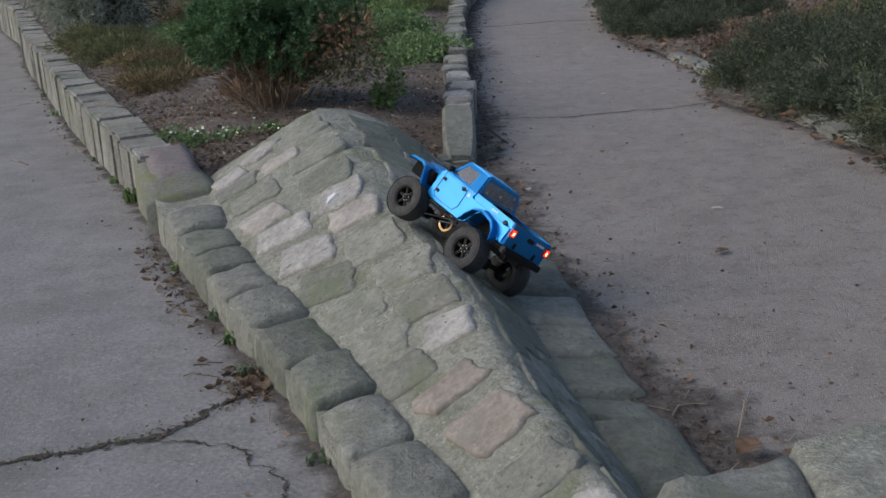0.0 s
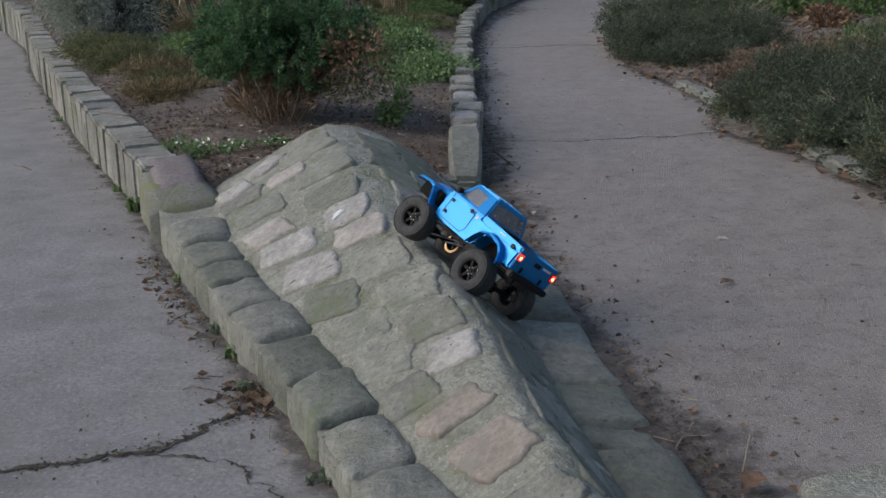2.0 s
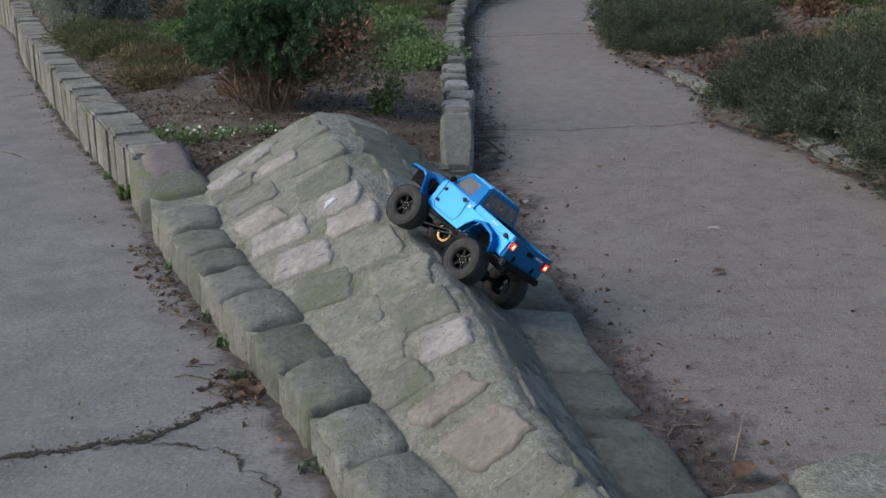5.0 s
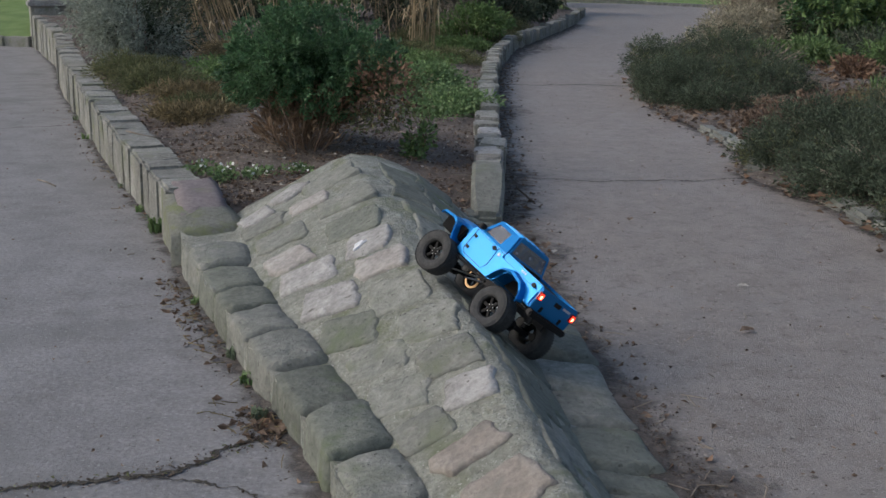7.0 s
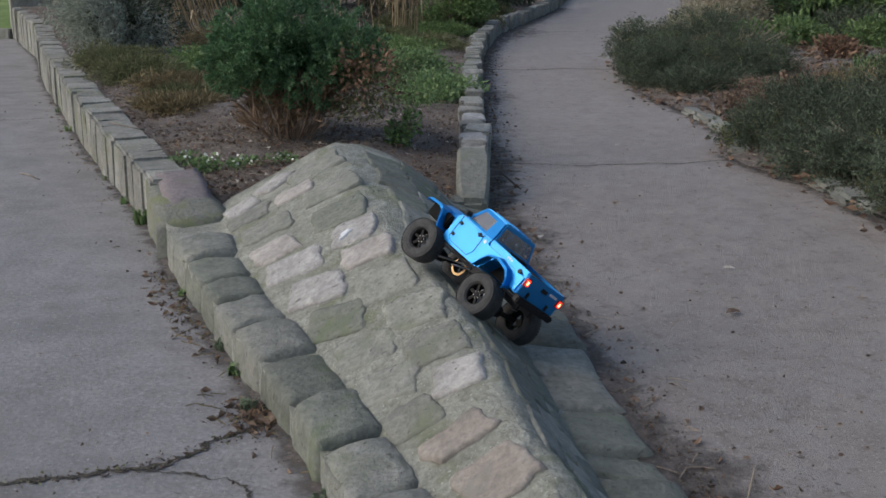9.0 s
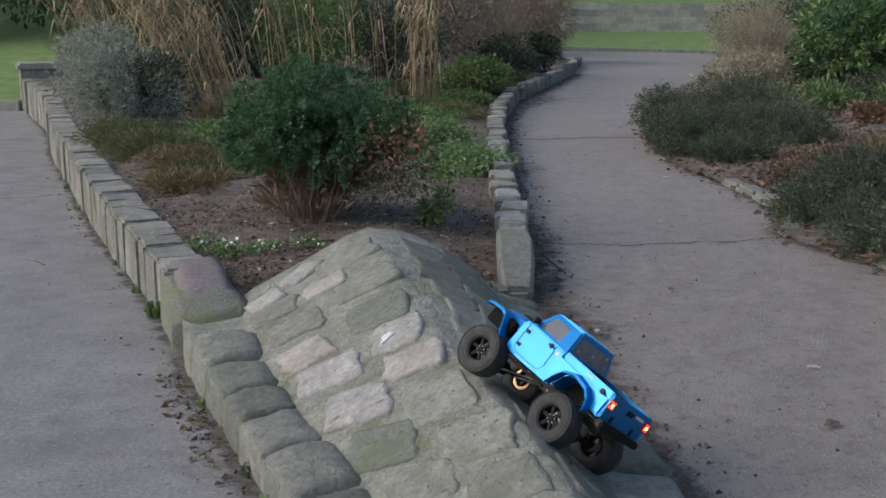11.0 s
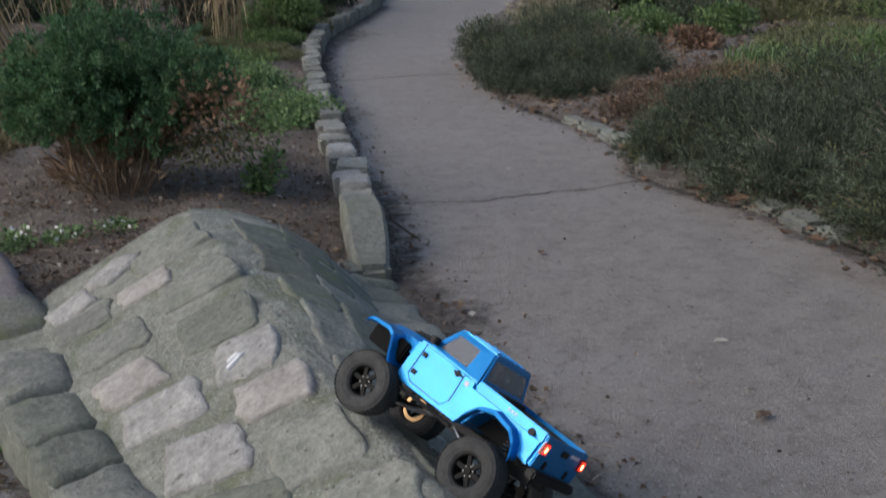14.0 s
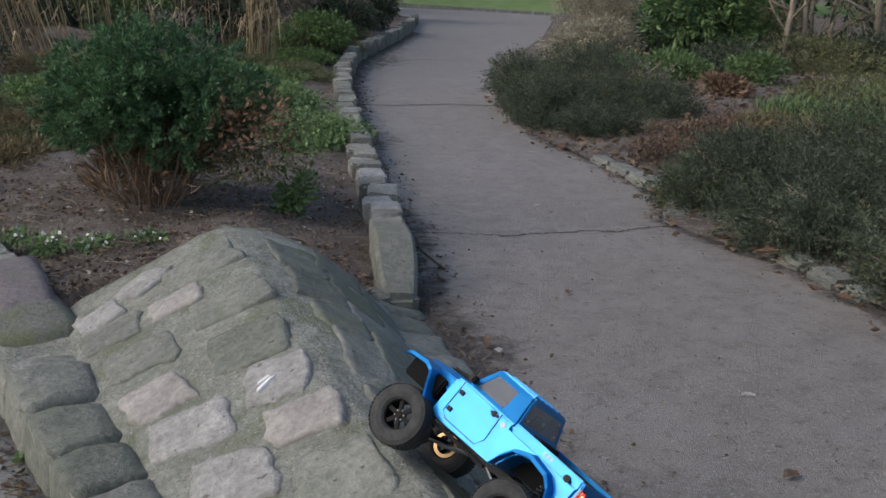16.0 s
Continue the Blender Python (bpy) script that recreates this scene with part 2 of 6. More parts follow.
# ---- building helpers ----
class Shape:
    """Gathers vertices and faces, and becomes one mesh."""

    def __init__(self):
        self.v, self.f = [], []

    def add(self, verts, faces):
        k = len(self.v)
        self.v.extend(tuple(p) for p in verts)
        self.f.extend(tuple(i + k for i in f) for f in faces)
        return self

    def box(self, c, s, m=None):
        x, y, z = (a / 2 for a in s)
        vs = [Vector((i * x, j * y, k * z)) for i in (-1, 1) for j in (-1, 1) for k in (-1, 1)]
        vs = [(m @ p if m else p) + Vector(c) for p in vs]
        return self.add(vs, [(0, 1, 3, 2), (4, 6, 7, 5), (0, 4, 5, 1), (2, 3, 7, 6), (0, 2, 6, 4), (1, 5, 7, 3)])

    def tube(self, pts, radii, n=6, cap=True):
        pts = [Vector(p) for p in pts]
        vs, fs = [], []
        for i, p in enumerate(pts):
            d = (pts[min(i + 1, len(pts) - 1)] - pts[max(i - 1, 0)]).normalized()
            a = d.orthogonal().normalized()
            b = d.cross(a)
            r = radii[i] if hasattr(radii, "__len__") else radii
            vs += [p + r * (math.cos(2 * math.pi * k / n) * a + math.sin(2 * math.pi * k / n) * b) for k in range(n)]
        for i in range(len(pts) - 1):
            fs += [(i * n + k, i * n + (k + 1) % n, (i + 1) * n + (k + 1) % n, (i + 1) * n + k) for k in range(n)]
        if cap:
            fs += [tuple(reversed(range(n))), tuple(range(len(vs) - n, len(vs)))]
        return self.add(vs, fs)

    def lathe(self, profile, n=24, axis="y", c=(0, 0, 0)):
        """A profile of (along, radius) turned round an axis through c."""
        vs, fs = [], []
        for a, r in profile:
            for k in range(n):
                u, w = r * math.cos(2 * math.pi * k / n), r * math.sin(2 * math.pi * k / n)
                p = {"y": (u, a, w), "x": (a, u, w), "z": (u, w, a)}[axis]
                vs.append((p[0] + c[0], p[1] + c[1], p[2] + c[2]))
        for i in range(len(profile) - 1):
            fs += [(i * n + k, i * n + (k + 1) % n, (i + 1) * n + (k + 1) % n, (i + 1) * n + k) for k in range(n)]
        return self.add(vs, fs)

    def prism(self, outline, y0, y1, inset0=0.0, inset1=0.0):
        """An outline in x and z drawn out from y0 to y1."""
        n = len(outline)
        vs = [(x, y0, z) for x, z in outline] + [(x, y1, z) for x, z in outline]
        fs = [tuple(range(n)), tuple(reversed(range(n, 2 * n)))]
        fs += [(k, n + k, n + (k + 1) % n, (k + 1) % n) for k in range(n)]
        return self.add(vs, fs)

    def mesh(self, name, smooth=False, bevel=0.0, segments=2):
        me = bpy.data.meshes.new(name)
        me.from_pydata(self.v, [], self.f)
        bm = bmesh.new()
        bm.from_mesh(me)
        if bevel:
            bmesh.ops.remove_doubles(bm, verts=bm.verts, dist=1e-6)
            sharp = [e for e in bm.edges if len(e.link_faces) == 2 and e.calc_face_angle(0) > 0.4]
            bmesh.ops.bevel(bm, geom=sharp, offset=bevel, segments=segments, affect="EDGES", clamp_overlap=True)
        if len(bm.faces) < 20000:
            bmesh.ops.recalc_face_normals(bm, faces=bm.faces)
        bm.to_mesh(me)
        bm.free()
        if smooth:
            me.polygons.foreach_set("use_smooth", [True] * len(me.polygons))
        return me


def part(name, shape, material, parent=None, label="", smooth=False, bevel=0.0, m=None):
    me = shape if isinstance(shape, bpy.types.Mesh) else shape.mesh(name, smooth, bevel)
    if not me.materials:
        me.materials.append(material)
    ob = new(name, me)
    if parent:
        ob.parent = parent
    if m:
        ob.matrix_basis = m
    return tagged(ob, label)


def thing(name, label, category, at=None, group="", kind=""):
    ob = new(name)
    ob.empty_display_size = 0.05
    if at:
        ob.matrix_basis = at
    return tagged(ob, label, category, group, kind)


def table(pairs):
    """A line through (y, value) pairs, as a function of y."""
    ys, vs = zip(*pairs)
    return lambda y: float(np.interp(y, ys, vs))


def rough(p, s, a):
    """A small shift of a point by noise."""
    return Vector(p) + a * noise.noise_vector(Vector(p) * s)


# ---- lines of the plan, by y ----
crest_x = table([(0.6, 0.53), (1.43, 0.294), (1.78, 0.181), (2.26, 0.08), (3.11, -0.196), (4.2, -0.50)])
crest_z = table([(0.6, 0.13), (1.43, 0.166), (1.78, 0.183), (2.26, 0.232), (3.11, 0.278), (4.2, 0.342)])
foot_l = table([(0.6, 0.45), (1.6, 0.056), (2.1, -0.15), (2.57, -0.34), (2.98, -0.55), (3.62, -0.80), (4.3, -1.0)])
foot_r = table([(0.6, 0.58), (1.62, 0.39), (2.02, 0.313), (2.93, 0.19), (3.55, 0.10), (4.3, 0.04)])
edge_l = table([(0.6, 0.33), (1.74, -0.183), (1.96, -0.272), (2.26, -0.397), (2.7, -0.609), (3.12, -0.80), (3.66, -1.04), (4.5, -1.36)])
edge_r = table([(0.6, 0.75), (1.68, 0.551), (1.9, 0.513), (2.36, 0.444), (3.05, 0.365), (3.63, 0.255), (4.43, 0.139)])
wall_x = table([(4.0, -1.17), (4.52, -1.385), (6.6, -2.37), (10.56, -4.13), (13.2, -5.19), (16.1, -6.57), (19, -8.0)])
kerb_x = table([(4.3, 0.14), (5.5, 0.16), (6.8, 0.15), (8.1, 0.15), (9.3, 0.17), (11.5, 0.24), (13.95, 0.5), (16.6, 1.07), (19.7, 1.69), (24, 2.3)])
border_x = table([(-2, 2.4), (3, 1.95), (4.45, 1.82), (5.0, 1.75), (5.5, 1.55), (5.75, 1.5), (6.35, 1.66), (7.2, 1.6), (8.3, 1.42), (10.1, 1.5), (11.9, 1.76), (15.8, 2.78), (19.1, 3.78), (25.8, 5.5), (30, 6.4)])


def left_z(y):
    return 0.006 - 0.025 * min(max(y, -4.0), 17.0)


# ---- ground ----
def ground():
    s = Shape()
    xs = [-400, -150, -60, -30, -20, -14] + [-10 + 1.0 * k for k in range(23)] + [16, 22, 30, 60, 150, 400]
    ys = [-400, -100, -30, -10] + [-4 + 1.0 * k for k in range(40)] + [40, 48, 60, 100, 200, 700]
    for y in ys:
        for x in xs:
            mid = (wall_x(y) + kerb_x(y)) / 2 if y > 4 else crest_x(y)
            k = min(max((x - mid) / max(0.3, 0.5 * (kerb_x(y) - wall_x(y))) * 0.5 + 0.5, 0), 1)
            s.v.append((x, y, -0.06 + (1 - k) * left_z(y)))
    n = len(xs)
    s.f = [(j * n + i, j * n + i + 1, (j + 1) * n + i + 1, (j + 1) * n + i) for j in range(len(ys) - 1) for i in range(n - 1)]
    return tagged(part("ground", s, LAWN, smooth=True), "rough green lawn spreading round the paths", "ground", kind="structure")


def strip(name, left, right, height, ys, across, material, label, category, bump=0.0, freq=2.0):
    """A sheet between two lines, with some unevenness."""
    s = Shape()
    for y in ys:
        for k in range(across + 1):
            x = left(y) + (right(y) - left(y)) * k / across
            s.v.append((x, y, height(x, y) + bump * noise.noise(Vector((x * freq, y * freq, 3.0)))))
    n = across + 1
    s.f = [(j * n + i, j * n + i + 1, (j + 1) * n + i + 1, (j + 1) * n + i) for j in range(len(ys) - 1) for i in range(across)]
    return tagged(part(name, s, material, smooth=True), label, category, kind="structure")


def steps(a, b, d):
    return [a + (b - a) * k / round((b - a) / d) for k in range(round((b - a) / d) + 1)]


ground()
strip("path_right", lambda y: (edge_r(y) if y < 4.4 else kerb_x(y)) - (0.2 if y > 0.9 else 0.4), lambda y: border_x(y) + 0.4, lambda x, y: 0.0, steps(-14, 30.6, 0.2), 16, ASPHALT, "dusty grey tarmac path between stone kerb and bushes", "path", 0.0004, 1.5)
strip("path_left", lambda y: -9.0 if y < 14 else -9 - 0.45 * (y - 14), lambda y: (edge_l(y) if y < 4.2 else wall_x(y)) + 0.1, lambda x, y: left_z(y), steps(-14, 19, 0.2), 16, SLAB, "plain grey concrete path below the stone wall", "path", 0.0004, 1.5)


def bed_z(x, y):
    a, b = wall_x(y) + 0.1, kerb_x(y) - 0.1
    k = (x - a) / max(b - a, 0.1)
    return 0.06 + 0.07 * math.sin(math.pi * min(max(k, 0), 1)) + (0.02 if y > 5 else 0) - 1.5 * max(0, 4.32 - y)


strip("flower_bed", lambda y: max(wall_x(y) + 0.1, -0.88 - 1.1 * max(y - 4.1, 0)), lambda y: min(kerb_x(y) - 0.08, 0.02 + 0.9 * max(y - 4.2, 0)), bed_z, steps(4.24, 24, 0.06), 48, SOIL, "bare dark soil bed between wall and kerb", "flower bed", 0.05, 3.0)


def right_bed_z(x, y):
    d = x - border_x(y)
    return 0.012 + 0.12 * min(max(d, 0) / 1.2, 1) ** 0.8 + 0.02 * max(min(d - 1.2, 8), 0)


strip("shrub_bed", lambda y: border_x(y), lambda y: border_x(y) + 9.0, right_bed_z, steps(-14, 30, 0.2), 40, SOIL, "dark leaf-strewn soil under spreading shrubs", "flower bed", 0.03, 3.0)


# ---- the stone-set ridge between the two paths ----
def ridge_point(y, k):
    """A point of the ridge's skin: k runs -2 outer left, -1 left foot, 0 crest, 1 right foot, 2 outer right."""
    marks = [(-2, edge_l(y), 0.035), (-1, foot_l(y), 0.055), (0, crest_x(y), crest_z(y)), (1, foot_r(y), 0.02), (2, edge_r(y), -0.005)]
    p = Vector((np.interp(k, [m[0] for m in marks], [m[1] for m in marks]), y, np.interp(k, [m[0] for m in marks], [m[2] for m in marks])))
    if 0 < k < 1:                                                  # the right slope bellies out towards its far end
        p += Vector((0.6, 0, 0.8)) * 0.058 * math.sin(math.pi * k) * min(max((y - 2.9) / 0.5, 0), 1)
    return p


def ridge_frame(y, k, turn=0.0):
    """The pose of a stone set in the ridge's skin: x up the slope, z out of it."""
    p = ridge_point(y, k)
    u = (ridge_point(y, k + 0.02) - ridge_point(y, k - 0.02)).normalized()
    w = (ridge_point(y + 0.02, k) - ridge_point(y - 0.02, k)).normalized()
    nrm = u.cross(w).normalized()
    w = nrm.cross(u)
    return Matrix.Translation(p) @ Matrix((u, w, nrm)).transposed().to_4x4() @ pose(0, 0, 0, 0, 0, turn)


GRID = (-1, -0.98, -0.92, -0.78, -0.58, -0.38, -0.19, 0, 0.19, 0.38, 0.58, 0.78, 0.92, 0.98, 1)


def stone_mesh(length, width, height, seed, wild=0.085, shear=0.0):
    """A worn cobble: uneven rounded outline, a firm rounded edge and a slightly hollowed or domed face."""
    s = Shape()
    off = Vector((seed * 3.7, seed * 1.3, seed * 7.1))
    n = len(GRID)
    for b in GRID:
        for a in GRID:
            edge = max(abs(a), abs(b))
            round_in = 1 - 0.09 * (abs(a) * abs(b)) ** 3
            x, y = a * round_in, b * round_in
            k = noise.noise_vector(Vector((x * 1.2, y * 1.2, 0)) + off)
            f = noise.noise_vector(Vector((x * 3.5, y * 3.5, 2)) + off)
            g = noise.noise_vector(Vector((x * 8, y * 8, 5)) + off)
            x, y = x + (wild * 1.7 * k.x + 0.075 * f.x + 0.03 * g.x) * (0.3 + edge), y + (wild * 1.7 * k.y + 0.075 * f.y + 0.03 * g.y) * (0.3 + edge)
            z = height * float(np.interp(edge, (0, 0.78, 0.92, 0.98, 1), (1.0, 0.97, 0.8, 0.1, -1.8)))
            z += height * (0.35 * k.z + 0.22 * f.z) * (1 - edge ** 6)
            s.v.append((x * length / 2 + shear * y * width / 2, y * width / 2, z))
    s.f = [(j * n + i, j * n + i + 1, (j + 1) * n + i + 1, (j + 1) * n + i) for j in range(n - 1) for i in range(n - 1)]
    return s


ridge = thing("stone_ridge", "long low ridge of grey cobbles set in mossy mortar between two paths", "stone ridge", kind="structure")


def ridge_core():
    s = Shape()
    ks = [-2.0, -1.96, -1.7, -1.35, -1.1, -1.0, -0.9, -0.75, -0.6, -0.45, -0.3, -0.16, -0.06, 0, 0.06, 0.16, 0.3, 0.45, 0.6, 0.75, 0.9, 1.0, 1.1, 1.4, 1.7, 1.96, 2.0]
    ys = steps(0.7, 4.26, 0.04)
    for y in ys:
        for k in ks:
            p = ridge_point(y, k)
            p.z += 0.028 * max(0, 1 - abs(k) / 0.16) * -0.55      # a worn, blunt crest
            p += Vector((0.7, 0.3, 1)) * 0.009 * noise.noise(p * 9) + Vector((0, 0, 0.007)) * noise.noise(p * 30)
            if abs(k) == 2.0:
                p.z = -0.3
            elif -1.9 < k < -1.05:
                p.z -= 0.02
            s.v.append(tuple(p))
    n = len(ks)
    s.f = [(j * n + i, j * n + i + 1, (j + 1) * n + i + 1, (j + 1) * n + i) for j in range(len(ys) - 1) for i in range(n - 1)]
    last = (len(ys) - 1) * n
    s.f.append(tuple(range(last, last + n)))
    s.f.append(tuple(reversed(range(n))))
    return part("mortar_bed", s, MORTAR, ridge, "rough grey mortar with patches of moss", smooth=True)


ridge_core()


def set_stone(y, k, length, width, height, material, turn=0.0, seed=None, lift=0.0, name="stone"):
    set_stone.count += 1
    m = ridge_frame(y, k, turn) @ Matrix.Translation((0, 0, lift))
    u = (ridge_point(y, k + 0.02) - ridge_point(y, k - 0.02)).normalized()
    w = (ridge_point(y + 0.05, k) - ridge_point(y - 0.05, k)).normalized()
    lean = u.dot(w) / math.sqrt(1 - u.dot(w) ** 2)                 # the stones' ends run along the ridge
    return part(name, stone_mesh(length, width, height, set_stone.count if seed is None else seed, shear=lean if k < 1 else 0.0), material, ridge, smooth=True, m=m)


set_stone.count = 0
rng = random.Random(4)
# stones of the left slope: y, place between foot (-1) and crest (0), length up the slope, width, turn
FAR_STONES = [
    (4.10, -0.56, 0.15, 0.15, 35, STONE_LIGHT), (4.02, -0.86, 0.15, 0.16, 12, STONE_LIGHT), (3.84, -0.45, 0.17, 0.13, 0, STONE_PINK),
    (4.0, -0.24, 0.25, 0.19, -2, STONE), (3.68, -0.22, 0.25, 0.18, -4, STONE), (3.41, -0.26, 0.22, 0.22, -6, STONE_DARK),
    (3.86, -0.83, 0.2, 0.17, -5, STONE), (3.62, -0.74, 0.22, 0.19, -7, STONE), (3.37, -0.78, 0.18, 0.19, 3, STONE_PINK),
    (3.16, -0.73, 0.22, 0.18, -9, STONE_LIGHT), (2.91, -0.71, 0.21, 0.18, -18, STONE_LIGHT), (3.19, -0.24, 0.17, 0.19, -15, STONE_LIGHT),
    (2.99, -0.25, 0.18, 0.16, -9, STONE_PINK),
]
NEAR_STONES = [
    (2.76, -0.30, 0.19, 0.21, -12, STONE), (2.68, -0.76, 0.21, 0.18, -22, STONE_DARK), (2.46, -0.75, 0.2, 0.16, -20, STONE),
    (2.52, -0.27, 0.19, 0.19, -14, STONE), (2.31, -0.32, 0.17, 0.16, -8, STONE), (2.25, -0.78, 0.19, 0.15, -18, STONE),
    (2.06, -0.77, 0.15, 0.15, 5, STONE), (2.13, -0.30, 0.14, 0.13, -15, STONE_LIGHT), (1.91, -0.55, 0.17, 0.11, 12, STONE_RUST),
    (1.73, -0.46, 0.16, 0.17, 14, STONE_RUST), (1.53, -0.5, 0.18, 0.14, 12, STONE), (1.35, -0.45, 0.17, 0.14, 8, STONE_LIGHT), (1.15, -0.5, 0.16, 0.15, 0, STONE),
]
for y, k, l, w, turn, kind in FAR_STONES + NEAR_STONES:
    set_stone(y, k, l * 0.99, w * 0.95, 0.007 if kind in (STONE, STONE_DARK) else 0.011, kind, turn)
# the right slope: long flat slabs, laid almost flush
y = 1.3
while y < 4.1:
    l = rng.uniform(0.2, 0.3)
    for c, k in enumerate((0.3, 0.56, 0.83)):
        yy = y + l / 2 + 0.1 * (c % 2)
        span = (ridge_point(yy, 1) - ridge_point(yy, 0)).length
        if yy < 4.15:
            set_stone(yy, k, span * 0.295, l * 0.94, 0.006, rng.choice([STONE, STONE_DARK, STONE_DARK, STONE]), rng.uniform(-7, 3))
    y += l

# the kerb stones along the left foot and the flat stones along the right foot
left_joints = [1.0, 1.25, 1.52, 1.79, 2.03, 2.27, 2.55, 2.8, 3.03, 3.24, 3.49, 3.73, 3.87]
for a, b in zip(left_joints, left_joints[1:]):
    y = (a + b) / 2
    c = Vector(((foot_l(y) + edge_l(y)) / 2, y, left_z(y) - 0.05))
    high = 0.052 - c.z + rng.uniform(-0.012, 0.012) - 0.012 * (y > 3.7)
    s = Shape()
    off = Vector((y * 9, 2, 1))
    prof = [(-1.02, -0.05), (-1.02, high * 0.3), (-1.0, high - 0.05), (-0.975, high - 0.024), (-0.92, high - 0.009), (-0.7, high), (-0.2, high + 0.006), (0.3, high + 0.008), (0.75, high + 0.006), (0.95, high - 0.008), (1.0, high - 0.05)]
    along = [-1, -0.96, -0.9, -0.8, -0.5, -0.15, 0.15, 0.5, 0.8, 0.9, 0.96, 1]
    for v in along:
        sag = 0.042 * (max(0, abs(v) - 0.86) / 0.14) ** 2
        for u, z in prof:
            k = noise.noise_vector(Vector((u * 1.1, v * 1.1, z * 5)) + off) + 0.4 * noise.noise_vector(Vector((u * 3.1, v * 3.1, z * 14)) + off)
            run = y + v * (b - a) * 0.479 * (1.0 - 0.02 * abs(u) ** 3) + 0.045 * u
            out = edge_l(run) + (foot_l(run) + 0.012 - edge_l(run)) * (u + 1) / 2 + 0.35 * sag * (u < -0.8)
            s.v.append((out - c.x + 0.012 * k.x, run - c.y + 0.007 * k.y, z - sag * 0.9 + 0.013 * k.z))
    n = len(prof)
    s.f = [(j * n + i, j * n + i + 1, (j + 1) * n + i + 1, (j + 1) * n + i) for j in range(len(along) - 1) for i in range(n - 1)]
    s.f += [tuple(range(n)), tuple(reversed(range(len(s.v) - n, len(s.v))))]
    part("kerb_stone", s, rng.choice([STONE, STONE_DARK, STONE]), ridge, smooth=True, m=Matrix.Translation(c))
right_joints = [0.9, 1.2, 1.56, 1.92, 2.035, 2.28, 2.5, 2.72, 2.95, 3.17, 3.4, 3.64, 3.85, 4.06, 4.25, 4.44]
for j, (a, b) in enumerate(zip(right_joints, right_joints[1:])):
    s = Shape()
    off = Vector((j * 5.1, 3, 7))
    across = (0.8, 0.87, 0.93, 1.02, 1.3, 1.6, 1.85, 1.93, 1.975, 2.0, 2.01)
    along = (0.0, 0.03, 0.09, 0.25, 0.5, 0.75, 0.91, 0.97, 1.0)
    skew = rng.uniform(-0.02, 0.05)
    rise = rng.uniform(-0.012, 0.008)
    for v in along:
        for u in across:
            y = a + (b - a) * (0.02 + 0.96 * v) + skew * (u - 1.45)
            p = ridge_point(y, min(u, 2.0))
            end = min(v, 1 - v)
            drop = 0.042 * (max(0, 0.09 - end) / 0.09) ** 2 + float(np.interp(u, (0.8, 0.87, 0.93, 1.02, 1.6, 1.85, 1.93, 1.975, 2.0, 2.01), (0.09, 0.05, 0.025, 0.004, 0, 0.003, 0.009, 0.02, 0.045, 0.12)))
            w = noise.noise_vector(Vector((p.x * 5, y * 5, 0)) + off)
            f = noise.noise_vector(Vector((p.x * 17, y * 17, 1)) + off)
            s.v.append((p.x + 0.02 * w.x * (u > 1.5) + 0.006 * f.x, y + 0.016 * w.y + 0.006 * f.y, p.z + 0.03 + rise - drop + 0.014 * w.z + 0.005 * f.z))
    n = len(across)
    s.f = [(i * n + q, i * n + q + 1, (i + 1) * n + q + 1, (i + 1) * n + q) for i in range(len(along) - 1) for q in range(n - 1)]
    part("flat_stone", s, rng.choice([STONE, STONE_DARK, STONE_DARK, STONE]), ridge, smooth=True)

for y, k, l, turn, lift in ((3.17, -0.31, 0.055, 35, 0.014), (3.19, -0.3, 0.03, 20, 0.014)):
    part("scrape_mark", stone_mesh(l, 0.009, 0.003, int(l * 900), 0.2), CHALK, ridge, "thin white scrape on a stone", smooth=True, m=ridge_frame(y, k, turn) @ Matrix.Translation((0, 0, lift)))


# ---- walls of the bed ----
def block_mesh(length, depth, height, seed, chamfer=0.1, uneven=1.0):
    """A rough hewn block, standing on z = 0; length along y, depth along x."""
    s = Shape()
    off = Vector((seed * 2.3, seed, seed * 0.7))
    s.box((0, 0, height / 2), (depth, length, height))
    me = s.mesh("block")
    bm = bmesh.new()
    bm.from_mesh(me)
    bmesh.ops.bevel(bm, geom=[e for e in bm.edges if max(v.co.z for v in e.verts) > 0.01], offset=chamfer * min(length, depth), segments=2, affect="EDGES")
    bmesh.ops.subdivide_edges(bm, edges=[e for e in bm.edges if e.calc_length() > 0.07], cuts=2 if min(length, depth, height) < 0.3 else 4, use_grid_fill=True)
    for v in bm.verts:
        v.co += uneven * 0.009 * noise.noise_vector(v.co * 7 + off) + 0.003 * noise.noise_vector(v.co * 30 + off)
    bm.to_mesh(me)
    bm.free()
    me.polygons.foreach_set("use_smooth", [True] * len(me.polygons))
    me.set_sharp_from_angle(angle=radians(24))
    return me


